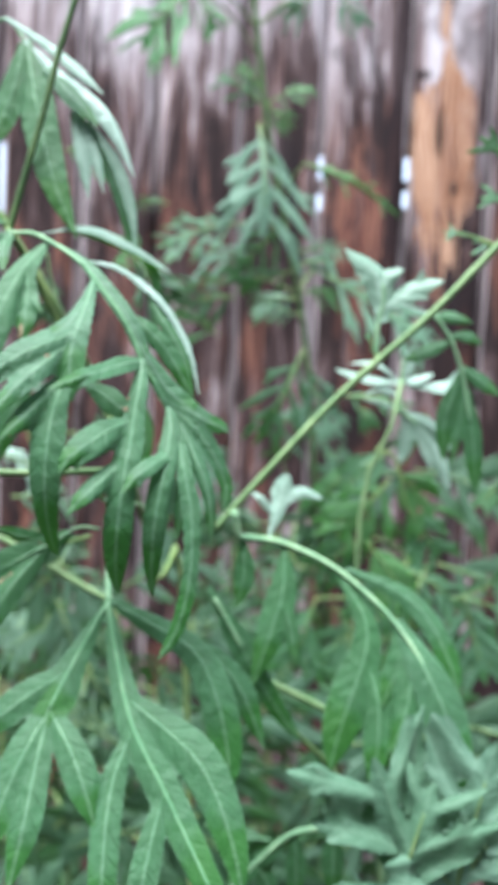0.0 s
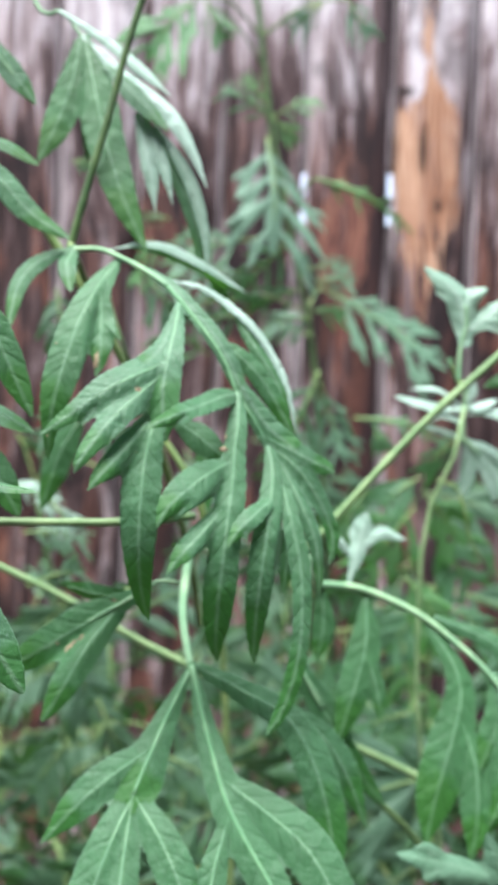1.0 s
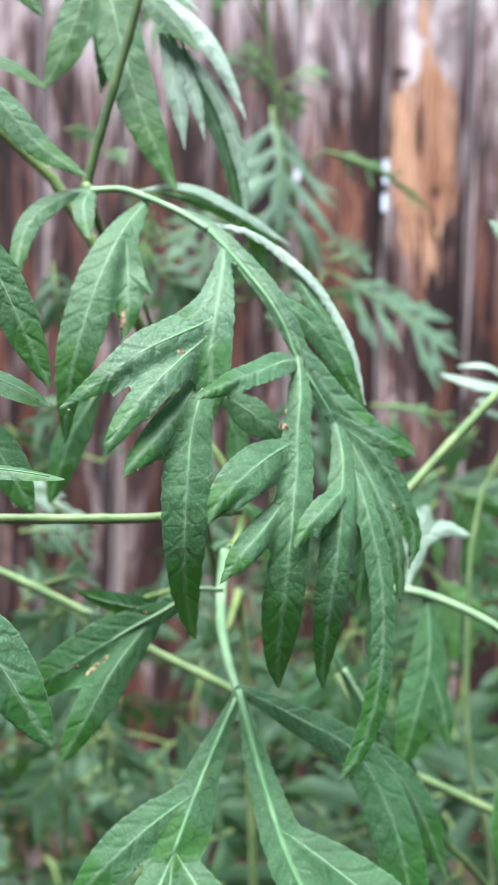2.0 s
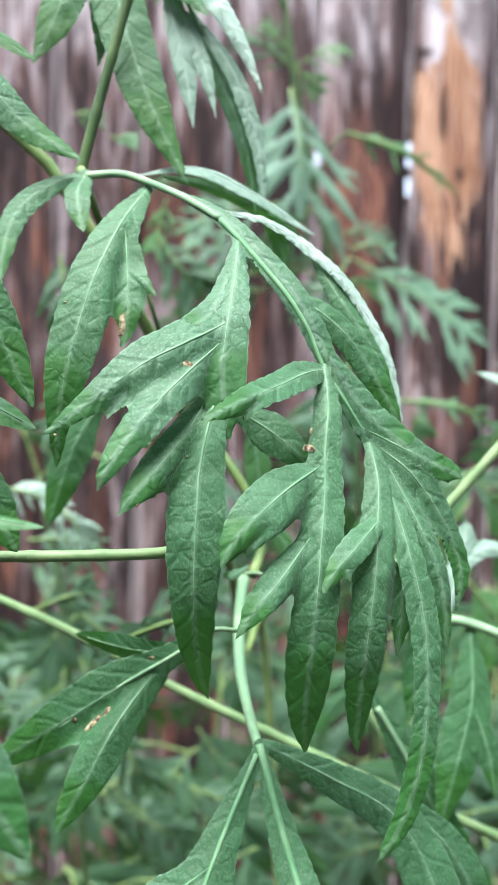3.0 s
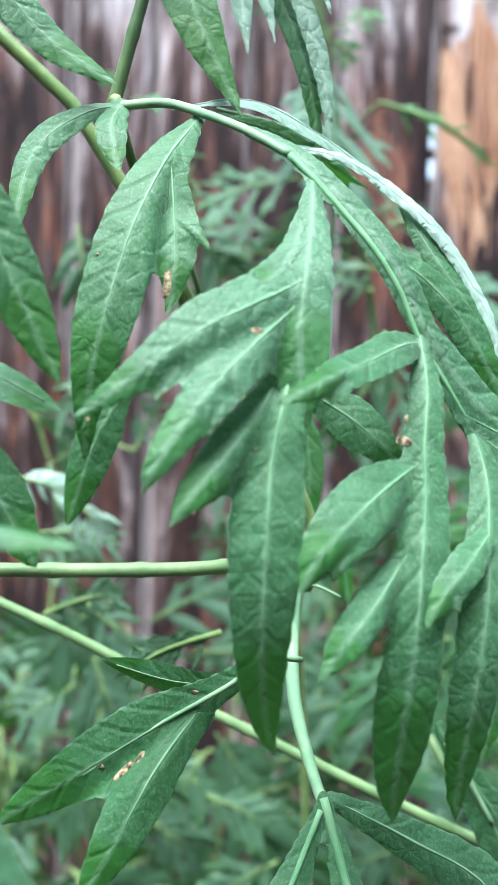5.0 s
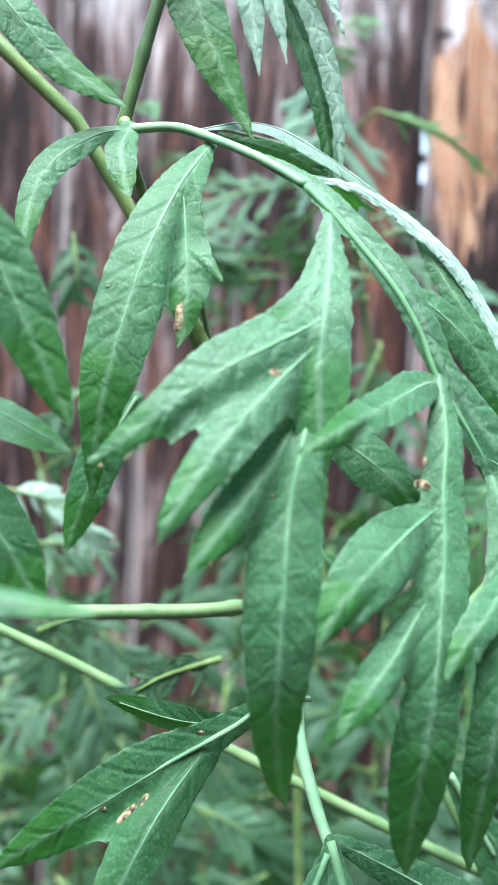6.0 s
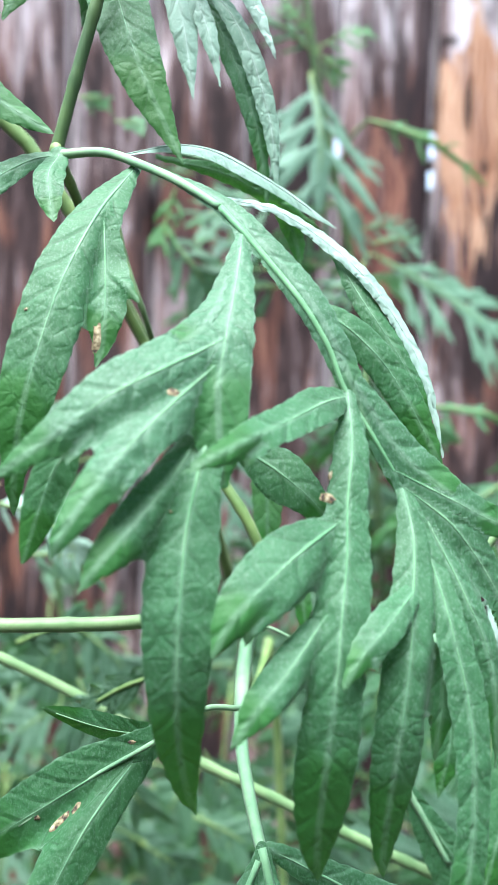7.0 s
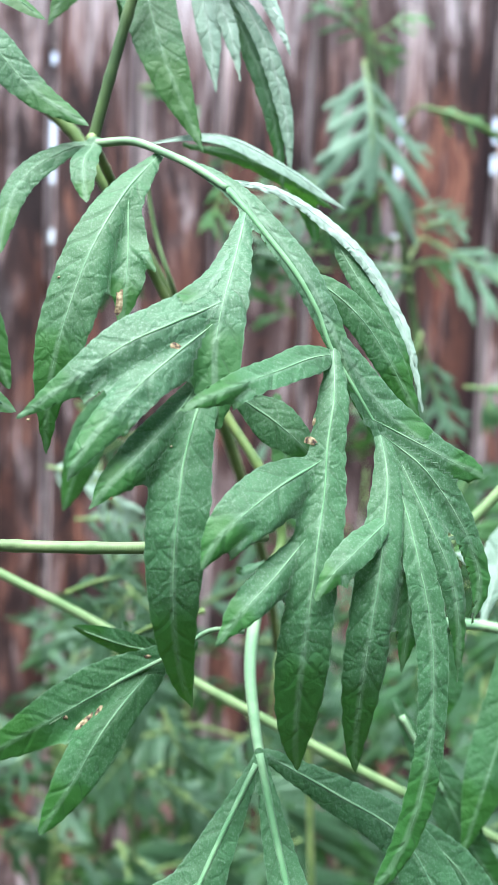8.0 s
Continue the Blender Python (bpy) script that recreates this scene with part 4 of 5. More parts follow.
lf.lobe((1.94, 5.05, 6.20, 5.47, 3.27, 0.00), (0.0559, 0.5435, 1.4151), (0.0678, 0.5380, 1.4084), (0.0776, 0.5335, 1.4016), (0.0848, 0.5285, 1.3911), (0.0901, 0.5230, 1.3772), (0.0920, 0.5200, 1.3679))
lf.lobe((1.58, 3.69, 4.19, 3.20, 0.00), (0.0584, 0.5385, 1.4071), (0.0545, 0.5315, 1.3951), (0.0535, 0.5250, 1.3829), (0.0539, 0.5180, 1.3679), (0.0539, 0.5140, 1.3579))
lf.lobe((1.53, 3.58, 3.79, 0.00), (0.0689, 0.5300, 1.3931), (0.0664, 0.5245, 1.3820), (0.0645, 0.5190, 1.3708), (0.0640, 0.5140, 1.3582))
lf.lobe((1.36, 3.41, 4.42, 5.35, 3.95, 0.00), (0.0496, 0.5580, 1.4392), (0.0628, 0.5580, 1.4323), (0.0752, 0.5570, 1.4251), (0.0828, 0.5530, 1.4117), (0.0869, 0.5490, 1.3942), (0.0865, 0.5460, 1.3830), layer=1)
lf.lobe((2.05, 3.09, 4.12, 0.00), (0.0672, 0.5585, 1.4287), (0.0813, 0.5600, 1.4226), (0.0906, 0.5600, 1.4112), (0.0983, 0.5590, 1.3935), layer=2)
lf.lobe(0.94, (0.0470, 0.5900, 1.4681), (0.0427, 0.5850, 1.4669), (0.0412, 0.5820, 1.4686), layer=5)
lf.rib(0.37, 0.25, (0.0466, 0.5930, 1.4658), (0.0503, 0.5940, 1.4656), (0.0553, 0.5940, 1.4634))
lf.finish()
lf = Leaf(plant_front, facing=(0, -1, 0.1), label='dark shaded leaf lobe behind the others')
lf.rib(0.80, 0.60, (0.0801, 0.6000, 1.4312), (0.0855, 0.6000, 1.4222), (0.0908, 0.6000, 1.4132))
lf.lobe(4.44, (0.0784, 0.6000, 1.4341), (0.0897, 0.6000, 1.4152), (0.0995, 0.6000, 1.3981), (0.1125, 0.6000, 1.3805))
lf.lobe(3.21, (0.0843, 0.6000, 1.4252), (0.0928, 0.6000, 1.4133), (0.0992, 0.6000, 1.4053))
lf.finish()
# spotted leaf beside it
lf = Leaf(plant_front, facing=(0, -1, 0.08), label='drooping leaf with brown blemishes on its blade')
lf.rib(0.50, 0.22, (0.0441, 0.5620, 1.4611), (0.0380, 0.5600, 1.4617), (0.0317, 0.5580, 1.4578), (0.0199, 0.5570, 1.4511), (0.0095, 0.5560, 1.4441))
lf.lobe(5.01, (0.0337, 0.5600, 1.4587), (0.0199, 0.5570, 1.4511), (0.0084, 0.5560, 1.4441), (-0.0040, 0.5550, 1.4364), base=0.4)
lf.lobe(2.43, (0.0315, 0.5600, 1.4575), (0.0227, 0.5620, 1.4575), (0.0111, 0.5650, 1.4597), turn=-20, base=0.7)
lf.lobe(4.14, (0.0268, 0.5570, 1.4535), (0.0203, 0.5530, 1.4452), (0.0150, 0.5500, 1.4358), (0.0099, 0.5480, 1.4271), base=0.7)
done = lf.finish()
blemish(done, (0.0163, 0.5560, 1.4446), 0.76, 2.36, 0.9)
blemish(done, (0.0185, 0.5560, 1.4471), 0.56, 1.53, 1.4)
blemish(done, (0.0124, 0.5560, 1.4454), 0.49, 0.55, 0)
blemish(done, (0.0268, 0.5580, 1.4569), 0.35, 0.70, 0)
# leaf on the other side, arching over
lf = Leaf(plant_front, facing=(0, -1, 0.4), label='arching leaf with pale stalk and hanging lobes')
lf.rib(1.45, 0.55, (0.0858, 0.5980, 1.4630), (0.0876, 0.6000, 1.4537), (0.0914, 0.6030, 1.4527), (0.1040, 0.6060, 1.4506), (0.1206, 0.6040, 1.4440), (0.1328, 0.6000, 1.4358), (0.1433, 0.5950, 1.4264), (0.1550, 0.5880, 1.4104), (0.1616, 0.5830, 1.3936))
lf.lobe((1.19, 3.95, 0.00), (0.0893, 0.6020, 1.4514), (0.0902, 0.6010, 1.4394), (0.0878, 0.6000, 1.4274))
lf.lobe((1.20, 5.33, 5.07, 0.00), (0.1047, 0.6060, 1.4488), (0.1041, 0.6010, 1.4330), (0.0997, 0.5970, 1.4185), (0.0940, 0.5930, 1.4010))
lf.lobe((2.36, 2.93, 0.00), (0.1048, 0.6000, 1.4301), (0.1077, 0.5980, 1.4205), (0.1095, 0.5960, 1.4090))
lf.lobe((1.59, 3.52, 5.23, 7.27, 6.02, 0.00), (0.1247, 0.6030, 1.4407), (0.1327, 0.5980, 1.4280), (0.1342, 0.5950, 1.4180), (0.1303, 0.5910, 1.4050), (0.1246, 0.5860, 1.3891), (0.1216, 0.5830, 1.3764))
lf.lobe((2.31, 4.94, 4.87, 0.00), (0.1350, 0.5930, 1.4110), (0.1382, 0.5890, 1.3984), (0.1380, 0.5850, 1.3841), (0.1356, 0.5820, 1.3714))
lf.lobe((1.55, 4.22, 3.81, 0.00), (0.1446, 0.5950, 1.4244), (0.1457, 0.5920, 1.4153), (0.1423, 0.5900, 1.4052), (0.1391, 0.5880, 1.3978), layer=3)
lf.lobe((1.93, 5.30, 5.60, 0.00), (0.1459, 0.5940, 1.4219), (0.1486, 0.5880, 1.4067), (0.1458, 0.5840, 1.3939), (0.1393, 0.5800, 1.3800))
lf.lobe((1.94, 6.42, 7.45, 5.88, 0.00), (0.1453, 0.5950, 1.4256), (0.1548, 0.5870, 1.4097), (0.1608, 0.5830, 1.3966), (0.1634, 0.5790, 1.3817), (0.1616, 0.5770, 1.3692), layer=4)
lf.lobe((1.19, 3.18, 3.94, 3.11, 0.00), (0.1274, 0.6030, 1.4425), (0.1469, 0.6030, 1.4346), (0.1578, 0.6000, 1.4243), (0.1654, 0.5960, 1.4090), (0.1672, 0.5940, 1.4000), layer=5)
lf.lobe(2.50, (0.0988, 0.6060, 1.4532), (0.1018, 0.6080, 1.4636), (0.1051, 0.6100, 1.4755), layer=2, felt=True, base=0.3)
lf.lobe(3.85, (0.1014, 0.6080, 1.4636), (0.1031, 0.6090, 1.4703), (0.1040, 0.6100, 1.4758), layer=2, felt=True, base=0.6)
lf.lobe(2.32, (0.1011, 0.6080, 1.4626), (0.1087, 0.6100, 1.4688), (0.1185, 0.6120, 1.4663), layer=2, felt=True, base=0.5)
lf.lobe(1.52, (0.1001, 0.6070, 1.4608), (0.0950, 0.6060, 1.4666), (0.0914, 0.6060, 1.4689), layer=2, felt=True, base=0.5)
lf.finish()
# leaf blades at the edge of the plant
lf = Leaf(plant_front, facing=(0, -1, 0.5), label='narrow pointed leaf lobe on a thin stalk')
lf.rib(0.55, 0.27, (-0.0197, 0.5700, 1.5792), (-0.0088, 0.5700, 1.5697))
lf.lobe(3.62, (-0.0197, 0.5700, 1.5792), (-0.0088, 0.5700, 1.5697), (0.0009, 0.5700, 1.5599), (0.0115, 0.5700, 1.5538))
lf.finish()
lf = Leaf(plant_front, facing=(0, -1, 0.5), label='narrow pointed leaf lobe on a thin stalk')
lf.rib(0.56, 0.28, (-0.0181, 0.5750, 1.5810), (-0.0084, 0.5750, 1.5801))
lf.lobe(2.54, (-0.0181, 0.5750, 1.5810), (-0.0084, 0.5750, 1.5801), (0.0017, 0.5750, 1.5743), turn=-20)
lf.finish()
lf = Leaf(plant_front, facing=(0, -1, 0.5), label='narrow pointed leaf lobe on a thin stalk')
lf.rib(0.57, 0.29, (-0.0125, 0.5800, 1.6068), (-0.0068, 0.5800, 1.6002))
lf.lobe(3.16, (-0.0125, 0.5800, 1.6068), (-0.0068, 0.5800, 1.6002), (-0.0007, 0.5800, 1.5930))
lf.finish()
lf = Leaf(plant_front, facing=(0, -1, 0.5), label='narrow pointed leaf lobe on a thin stalk')
lf.rib(0.46, 0.23, (-0.0069, 0.5300, 1.5385), (0.0012, 0.5300, 1.5229))
lf.lobe(3.92, (-0.0069, 0.5300, 1.5385), (0.0012, 0.5300, 1.5229), (0.0092, 0.5300, 1.5059))
lf.finish()
lf = Leaf(plant_front, facing=(0, -1, 0.5), label='narrow pointed leaf lobe on a thin stalk')
lf.rib(0.47, 0.24, (-0.0087, 0.5350, 1.5089), (-0.0005, 0.5350, 1.5068))
lf.lobe(2.85, (-0.0087, 0.5350, 1.5089), (-0.0005, 0.5350, 1.5068), (0.0087, 0.5350, 1.5023), turn=-20)
lf.finish()
lf = Leaf(plant_front, facing=(0, -1, 0.5), label='narrow pointed leaf lobe on a thin stalk')
lf.rib(0.47, 0.24, (-0.0086, 0.5350, 1.5018), (-0.0003, 0.5350, 1.4925))
lf.lobe(4.06, (-0.0086, 0.5350, 1.5018), (-0.0003, 0.5350, 1.4925), (0.0057, 0.5350, 1.4818))
lf.finish()
lf = Leaf(plant_front, facing=(0, -1, 0.5), label='narrow pointed leaf lobe on a thin stalk')
lf.rib(0.39, 0.19, (-0.0030, 0.5000, 1.4933), (0.0065, 0.5000, 1.4932))
lf.lobe(1.57, (-0.0030, 0.5000, 1.4933), (0.0065, 0.5000, 1.4932), (0.0159, 0.5000, 1.4920), turn=-30)
lf.finish()
lf = Leaf(plant_front, facing=(0, -1, 0.5), label='narrow pointed leaf lobe on a thin stalk')
lf.rib(0.37, 0.18, (-0.0024, 0.4900, 1.4770), (0.0058, 0.4900, 1.4697))
lf.lobe(4.43, (-0.0024, 0.4900, 1.4770), (0.0058, 0.4900, 1.4697), (0.0157, 0.4900, 1.4542))
lf.finish()
lf = Leaf(plant_front, facing=(0, -1, 0.5), label='narrow pointed leaf lobe on a thin stalk')
lf.rib(0.48, 0.24, (0.0123, 0.6090, 1.5065), (0.0048, 0.6090, 1.4931))
lf.lobe(4.57, (0.0123, 0.6090, 1.5065), (0.0048, 0.6090, 1.4931), (-0.0013, 0.6090, 1.4739))
lf.finish()
# thin side stalks crossing the plant
stalk(plant_front, 'side_stalk', 1.00, 1.05, [(-0.0184, 0.5450, 1.4789), (-0.0050, 0.5450, 1.4791), (0.0150, 0.5455, 1.4793), (0.0300, 0.5480, 1.4795), (0.0475, 0.5600, 1.4797)], STEM_PALE, 'pale green thin side stalk')
stalk(plant_front, 'side_stalk', 1.18, 1.42, [(-0.0243, 0.6250, 1.4553), (-0.0155, 0.6250, 1.4512), (0.0036, 0.6250, 1.4422), (0.0277, 0.6250, 1.4287), (0.0514, 0.6250, 1.4170), (0.0693, 0.6250, 1.4082), (0.0915, 0.6250, 1.3977), (0.1173, 0.6250, 1.3861), (0.1403, 0.6250, 1.3752)], STEM_PALE)
# the leaning stalk with pale young leaves
stalk(plant_leaning, 'stem', 1.25, 1.43, [(0.0789, 0.6150, 1.4528), (0.0888, 0.6150, 1.4653), (0.1223, 0.6150, 1.5041), (0.1538, 0.6150, 1.5346), (0.1774, 0.6150, 1.5608), (0.2021, 0.6150, 1.5852)], STEM_PALE, 'thin yellow-green leaning stem')
stalk(plant_leaning, 'stem', 0.95, 1.27, [(0.1572, 0.6800, 1.5115), (0.1567, 0.6800, 1.4972), (0.1496, 0.6800, 1.4827), (0.1443, 0.6800, 1.4681), (0.1420, 0.6800, 1.4513), (0.1440, 0.6800, 1.3757), (0.1631, 0.6900, 1.2562), (0.1915, 0.7350, 0.6181), (0.2200, 0.7800, -0.0200)], STEM_PALE)
lf = Leaf(plant_leaning, facing=(0, -1, 0.6), blade=LEAF_PALE, label='pale young leaf held upright')
lf.rib(0.99, 0.59, (0.1357, 0.6190, 1.5198), (0.1359, 0.6190, 1.5306), (0.1376, 0.6190, 1.5395), (0.1371, 0.6190, 1.5454))
lf.lobe(4.71, (0.1373, 0.6190, 1.5336), (0.1342, 0.6190, 1.5482), (0.1223, 0.6190, 1.5579), base=0.5)
lf.lobe(3.73, (0.1376, 0.6190, 1.5366), (0.1382, 0.6190, 1.5474), (0.1445, 0.6190, 1.5517), base=0.5)
lf.lobe(1.37, (0.1356, 0.6190, 1.5433), (0.1319, 0.6190, 1.5471), (0.1261, 0.6190, 1.5492), base=0.5)
lf.lobe(3.74, (0.1376, 0.6190, 1.5366), (0.1489, 0.6190, 1.5445), (0.1595, 0.6190, 1.5481), base=0.5)
lf.lobe(1.97, (0.1418, 0.6190, 1.5403), (0.1480, 0.6190, 1.5421), (0.1545, 0.6190, 1.5412), base=0.5)
lf.lobe(0.99, (0.1406, 0.6190, 1.5397), (0.1483, 0.6190, 1.5374), (0.1554, 0.6190, 1.5356), base=0.5)
lf.lobe(1.18, (0.1508, 0.6190, 1.5466), (0.1512, 0.6190, 1.5499), (0.1515, 0.6190, 1.5520), base=0.5)
lf.finish()
lf = Leaf(plant_leaning, facing=(0, -1, 0.35), label='hanging young leaf on the leaning stem')
lf.rib(1.02, 0.61, (0.1589, 0.6300, 1.5363), (0.1661, 0.6300, 1.5264), (0.1709, 0.6300, 1.5143), (0.1753, 0.6300, 1.4960))
lf.lobe(2.66, (0.1657, 0.6300, 1.5264), (0.1560, 0.6300, 1.5219), (0.1481, 0.6300, 1.5183), base=0.5)
lf.lobe(2.46, (0.1664, 0.6300, 1.5285), (0.1722, 0.6300, 1.5287), (0.1778, 0.6300, 1.5257), base=0.5)
lf.lobe(3.50, (0.1709, 0.6300, 1.5143), (0.1656, 0.6300, 1.4977), (0.1655, 0.6300, 1.4807), base=0.5)
lf.lobe(2.06, (0.1722, 0.6300, 1.5103), (0.1712, 0.6300, 1.4958), (0.1684, 0.6300, 1.4787), base=0.5)
lf.lobe(3.72, (0.1730, 0.6300, 1.5072), (0.1765, 0.6300, 1.4898), (0.1791, 0.6300, 1.4680), base=0.5)
lf.lobe(2.46, (0.1589, 0.6300, 1.5361), (0.1666, 0.6300, 1.5356), (0.1740, 0.6300, 1.5337), base=0.5)
lf.lobe(3.09, (0.1712, 0.6300, 1.5164), (0.1773, 0.6300, 1.5125), (0.1860, 0.6300, 1.5067), base=0.5)
lf.finish()
lf = Leaf(plant_leaning, facing=(0, -1, 0.8), blade=LEAF_PALE, label='cluster of pale young leaves at a stem tip')
lf.rib(0.95, 0.71, (0.1568, 0.6800, 1.4960), (0.1568, 0.6800, 1.5091), (0.1577, 0.6800, 1.5198))
lf.lobe(2.36, (0.1565, 0.6800, 1.5098), (0.1434, 0.6800, 1.5109), (0.1275, 0.6800, 1.5145), base=0.4)
lf.lobe(1.18, (0.1553, 0.6800, 1.5114), (0.1454, 0.6800, 1.5176), (0.1335, 0.6800, 1.5174), layer=1, base=0.4)
lf.lobe(2.37, (0.1565, 0.6800, 1.5110), (0.1636, 0.6800, 1.5113), (0.1711, 0.6800, 1.5144), layer=1, base=0.4)
lf.lobe(3.09, (0.1638, 0.6800, 1.5089), (0.1781, 0.6800, 1.5095), (0.1841, 0.6800, 1.5187), base=0.4)
lf.lobe(1.42, (0.1569, 0.6800, 1.5039), (0.1483, 0.6800, 1.5073), (0.1411, 0.6800, 1.5040), layer=1, base=0.4)
lf.lobe(1.42, (0.1590, 0.6800, 1.5080), (0.1721, 0.6800, 1.5092), (0.1787, 0.6800, 1.5069), layer=2, base=0.4)
lf.lobe(2.13, (0.1576, 0.6800, 1.5115), (0.1601, 0.6800, 1.5187), (0.1589, 0.6800, 1.5243), base=0.4)
lf.finish()
lf = Leaf(plant_leaning, facing=(0, -1, 0.5), blade=LEAF_PALE, label='pale young leaf below the stem tip')
lf.rib(0.96, 0.72, (0.1583, 0.6850, 1.4983), (0.1621, 0.6850, 1.4948), (0.1659, 0.6850, 1.4913))
lf.lobe(1.44, (0.1590, 0.6850, 1.4976), (0.1497, 0.6850, 1.5004), (0.1409, 0.6850, 1.5024), base=0.5)
lf.lobe(3.14, (0.1591, 0.6850, 1.4971), (0.1690, 0.6850, 1.4932), (0.1796, 0.6850, 1.4858), (0.1830, 0.6850, 1.4782), base=0.5)
lf.lobe(3.62, (0.1634, 0.6850, 1.4937), (0.1751, 0.6850, 1.4803), (0.1824, 0.6850, 1.4623), base=0.5)
lf.lobe(3.37, (0.1601, 0.6850, 1.4952), (0.1616, 0.6850, 1.4851), (0.1593, 0.6850, 1.4737), base=0.5)
lf.lobe(2.17, (0.1661, 0.6850, 1.4877), (0.1715, 0.6850, 1.4782), (0.1733, 0.6850, 1.4717), base=0.5)
lf.finish()
stalk(plant_leaning, 'dry_stalk', 0.71, 0.48, [(0.1473, 0.6800, 1.4807), (0.1551, 0.6800, 1.4776), (0.1592, 0.6800, 1.4682), (0.1620, 0.6800, 1.4567), (0.1667, 0.6800, 1.4492)], STEM, 'thin withered stalk')
wild_leaf(plant_leaning, (0.1788, 0.6200, 1.5615), (0.1573, 0.6200, 1.5659), 0.35, 40, pairs=2)
wild_leaf(plant_leaning, (0.1784, 0.6200, 1.5607), (0.1689, 0.6200, 1.5633), 0.35, 41, pairs=2)
wild_leaf(plant_leaning, (0.1980, 0.6200, 1.5800), (0.1687, 0.6200, 1.6009), 0.35, 42, pairs=2)
wild_leaf(plant_leaning, (0.1985, 0.6200, 1.5739), (0.1700, 0.6200, 1.5787), 0.35, 43, pairs=2)
wild_leaf(plant_leaning, (0.1358, 0.6200, 1.5196), (0.1322, 0.6200, 1.5278), 0.35, 44, pairs=2)
stalk(plant_leaning, 'stem', 1.08, 1.54, [(0.0831, 0.6250, 1.4217), (0.0936, 0.6200, 1.4027), (0.1052, 0.6200, 1.3829), (0.1108, 0.6200, 1.3770), (0.1164, 0.6200, 1.3727), (0.1347, 0.6200, 1.3533), (0.1397, 0.6200, 1.3400), (0.1607, 0.6200, 1.3162), (0.1775, 0.6200, 1.2911), (0.1988, 0.7000, 0.6356), (0.2200, 0.7800, -0.0200)], STEM_DARK)
# leaves low in front
lf = Leaf(plant_leaning, facing=(0, -1, 0.7), label='low leaf with row of hanging lobes')
lf.rib(1.23, 0.82, (0.1347, 0.6000, 1.3512), (0.1201, 0.6000, 1.3480), (0.1080, 0.6000, 1.3433), (0.0845, 0.6000, 1.3187))
lf.lobe(4.09, (0.1282, 0.6000, 1.3495), (0.1266, 0.6000, 1.3414), (0.1275, 0.6000, 1.3223))
lf.lobe(3.69, (0.1120, 0.6000, 1.3452), (0.1135, 0.6000, 1.3346), (0.1132, 0.6000, 1.3197))
lf.lobe(3.26, (0.1040, 0.6000, 1.3428), (0.0916, 0.6000, 1.3445), (0.0792, 0.6000, 1.3483))
lf.lobe(4.50, (0.1080, 0.6000, 1.3429), (0.0982, 0.6000, 1.3341), (0.0883, 0.6000, 1.3257))
lf.lobe(4.10, (0.0982, 0.6000, 1.3341), (0.1026, 0.6000, 1.3279), (0.1052, 0.6000, 1.3151))
lf.finish()
stalk(plant_low, 'stem', 1.49, 1.68, [(0.1603, 0.5700, 1.3472), (0.1630, 0.5700, 1.3318), (0.1656, 0.5700, 1.3201), (0.1828, 0.6150, 0.6501), (0.2000, 0.6600, -0.0200)], STEM_PALE)
wild_leaf(plant_low, (0.1530, 0.5600, 1.3379), (0.1321, 0.5600, 1.3928), 0.72, 60, pairs=3, facing=(0, -0.65, 0.9), broad=1.1, blade=LEAF_GREY)
wild_leaf(plant_low, (0.1598, 0.5600, 1.3456), (0.1709, 0.5600, 1.3996), 0.72, 61, pairs=3, facing=(0, -0.65, 0.9), broad=1.1, blade=LEAF_GREY)
wild_leaf(plant_low, (0.1418, 0.5600, 1.3450), (0.1521, 0.5600, 1.3861), 0.72, 62, pairs=3, facing=(0, -0.65, 0.9), broad=1.1, blade=LEAF_GREY)
wild_leaf(plant_low, (0.1630, 0.5600, 1.3532), (0.1761, 0.5600, 1.3741), 0.72, 63, pairs=3, facing=(0, -0.65, 0.9), broad=1.1, blade=LEAF_GREY)
wild_leaf(plant_low, (0.1386, 0.5600, 1.3374), (0.1235, 0.5600, 1.3519), 0.72, 64, pairs=3, facing=(0, -0.65, 0.9), broad=1.1, blade=LEAF_GREY)
wild_leaf(plant_low, (0.1675, 0.5600, 1.3383), (0.1441, 0.5600, 1.3693), 0.72, 65, pairs=3, facing=(0, -0.65, 0.9), broad=1.1, blade=LEAF_GREY)
wild_leaf(plant_low, (0.1747, 0.5600, 1.3385), (0.1770, 0.5600, 1.3592), 0.72, 66, pairs=3, facing=(0, -0.65, 0.9), broad=1.1, blade=LEAF_GREY)
# the plant standing before the fence
stalk(plant_back, 'stem', 2.53, 2.76, [(0.0818, 1.0242, 1.8338), (0.0874, 1.0242, 1.8082), (0.1001, 1.0242, 1.7211), (0.1199, 1.0242, 1.6327), (0.1401, 1.0242, 1.5426), (0.1560, 1.0242, 1.4035), (0.1918, 1.1200, 1.1731), (0.2112, 1.1200, 0.8897), (0.1756, 1.1600, 0.4349), (0.1400, 1.2000, -0.0200)], STEM_DARK)
wild_leaf(plant_back, (0.0955, 1.0000, 1.7051), (0.1005, 0.9700, 1.6123), 0.55, 104, pairs=4, broad=0.9, blade=LEAF_GREY, splay=47)
wild_leaf(plant_back, (0.1306, 0.9800, 1.6722), (0.2066, 0.9800, 1.6343), 0.16, 101, pairs=4, blade=LEAF_FRESH, broad=0.8)
wild_leaf(plant_back, (0.0856, 1.0065, 1.6304), (0.0174, 1.0065, 1.6076), 0.4, 102, pairs=4, broad=0.8)
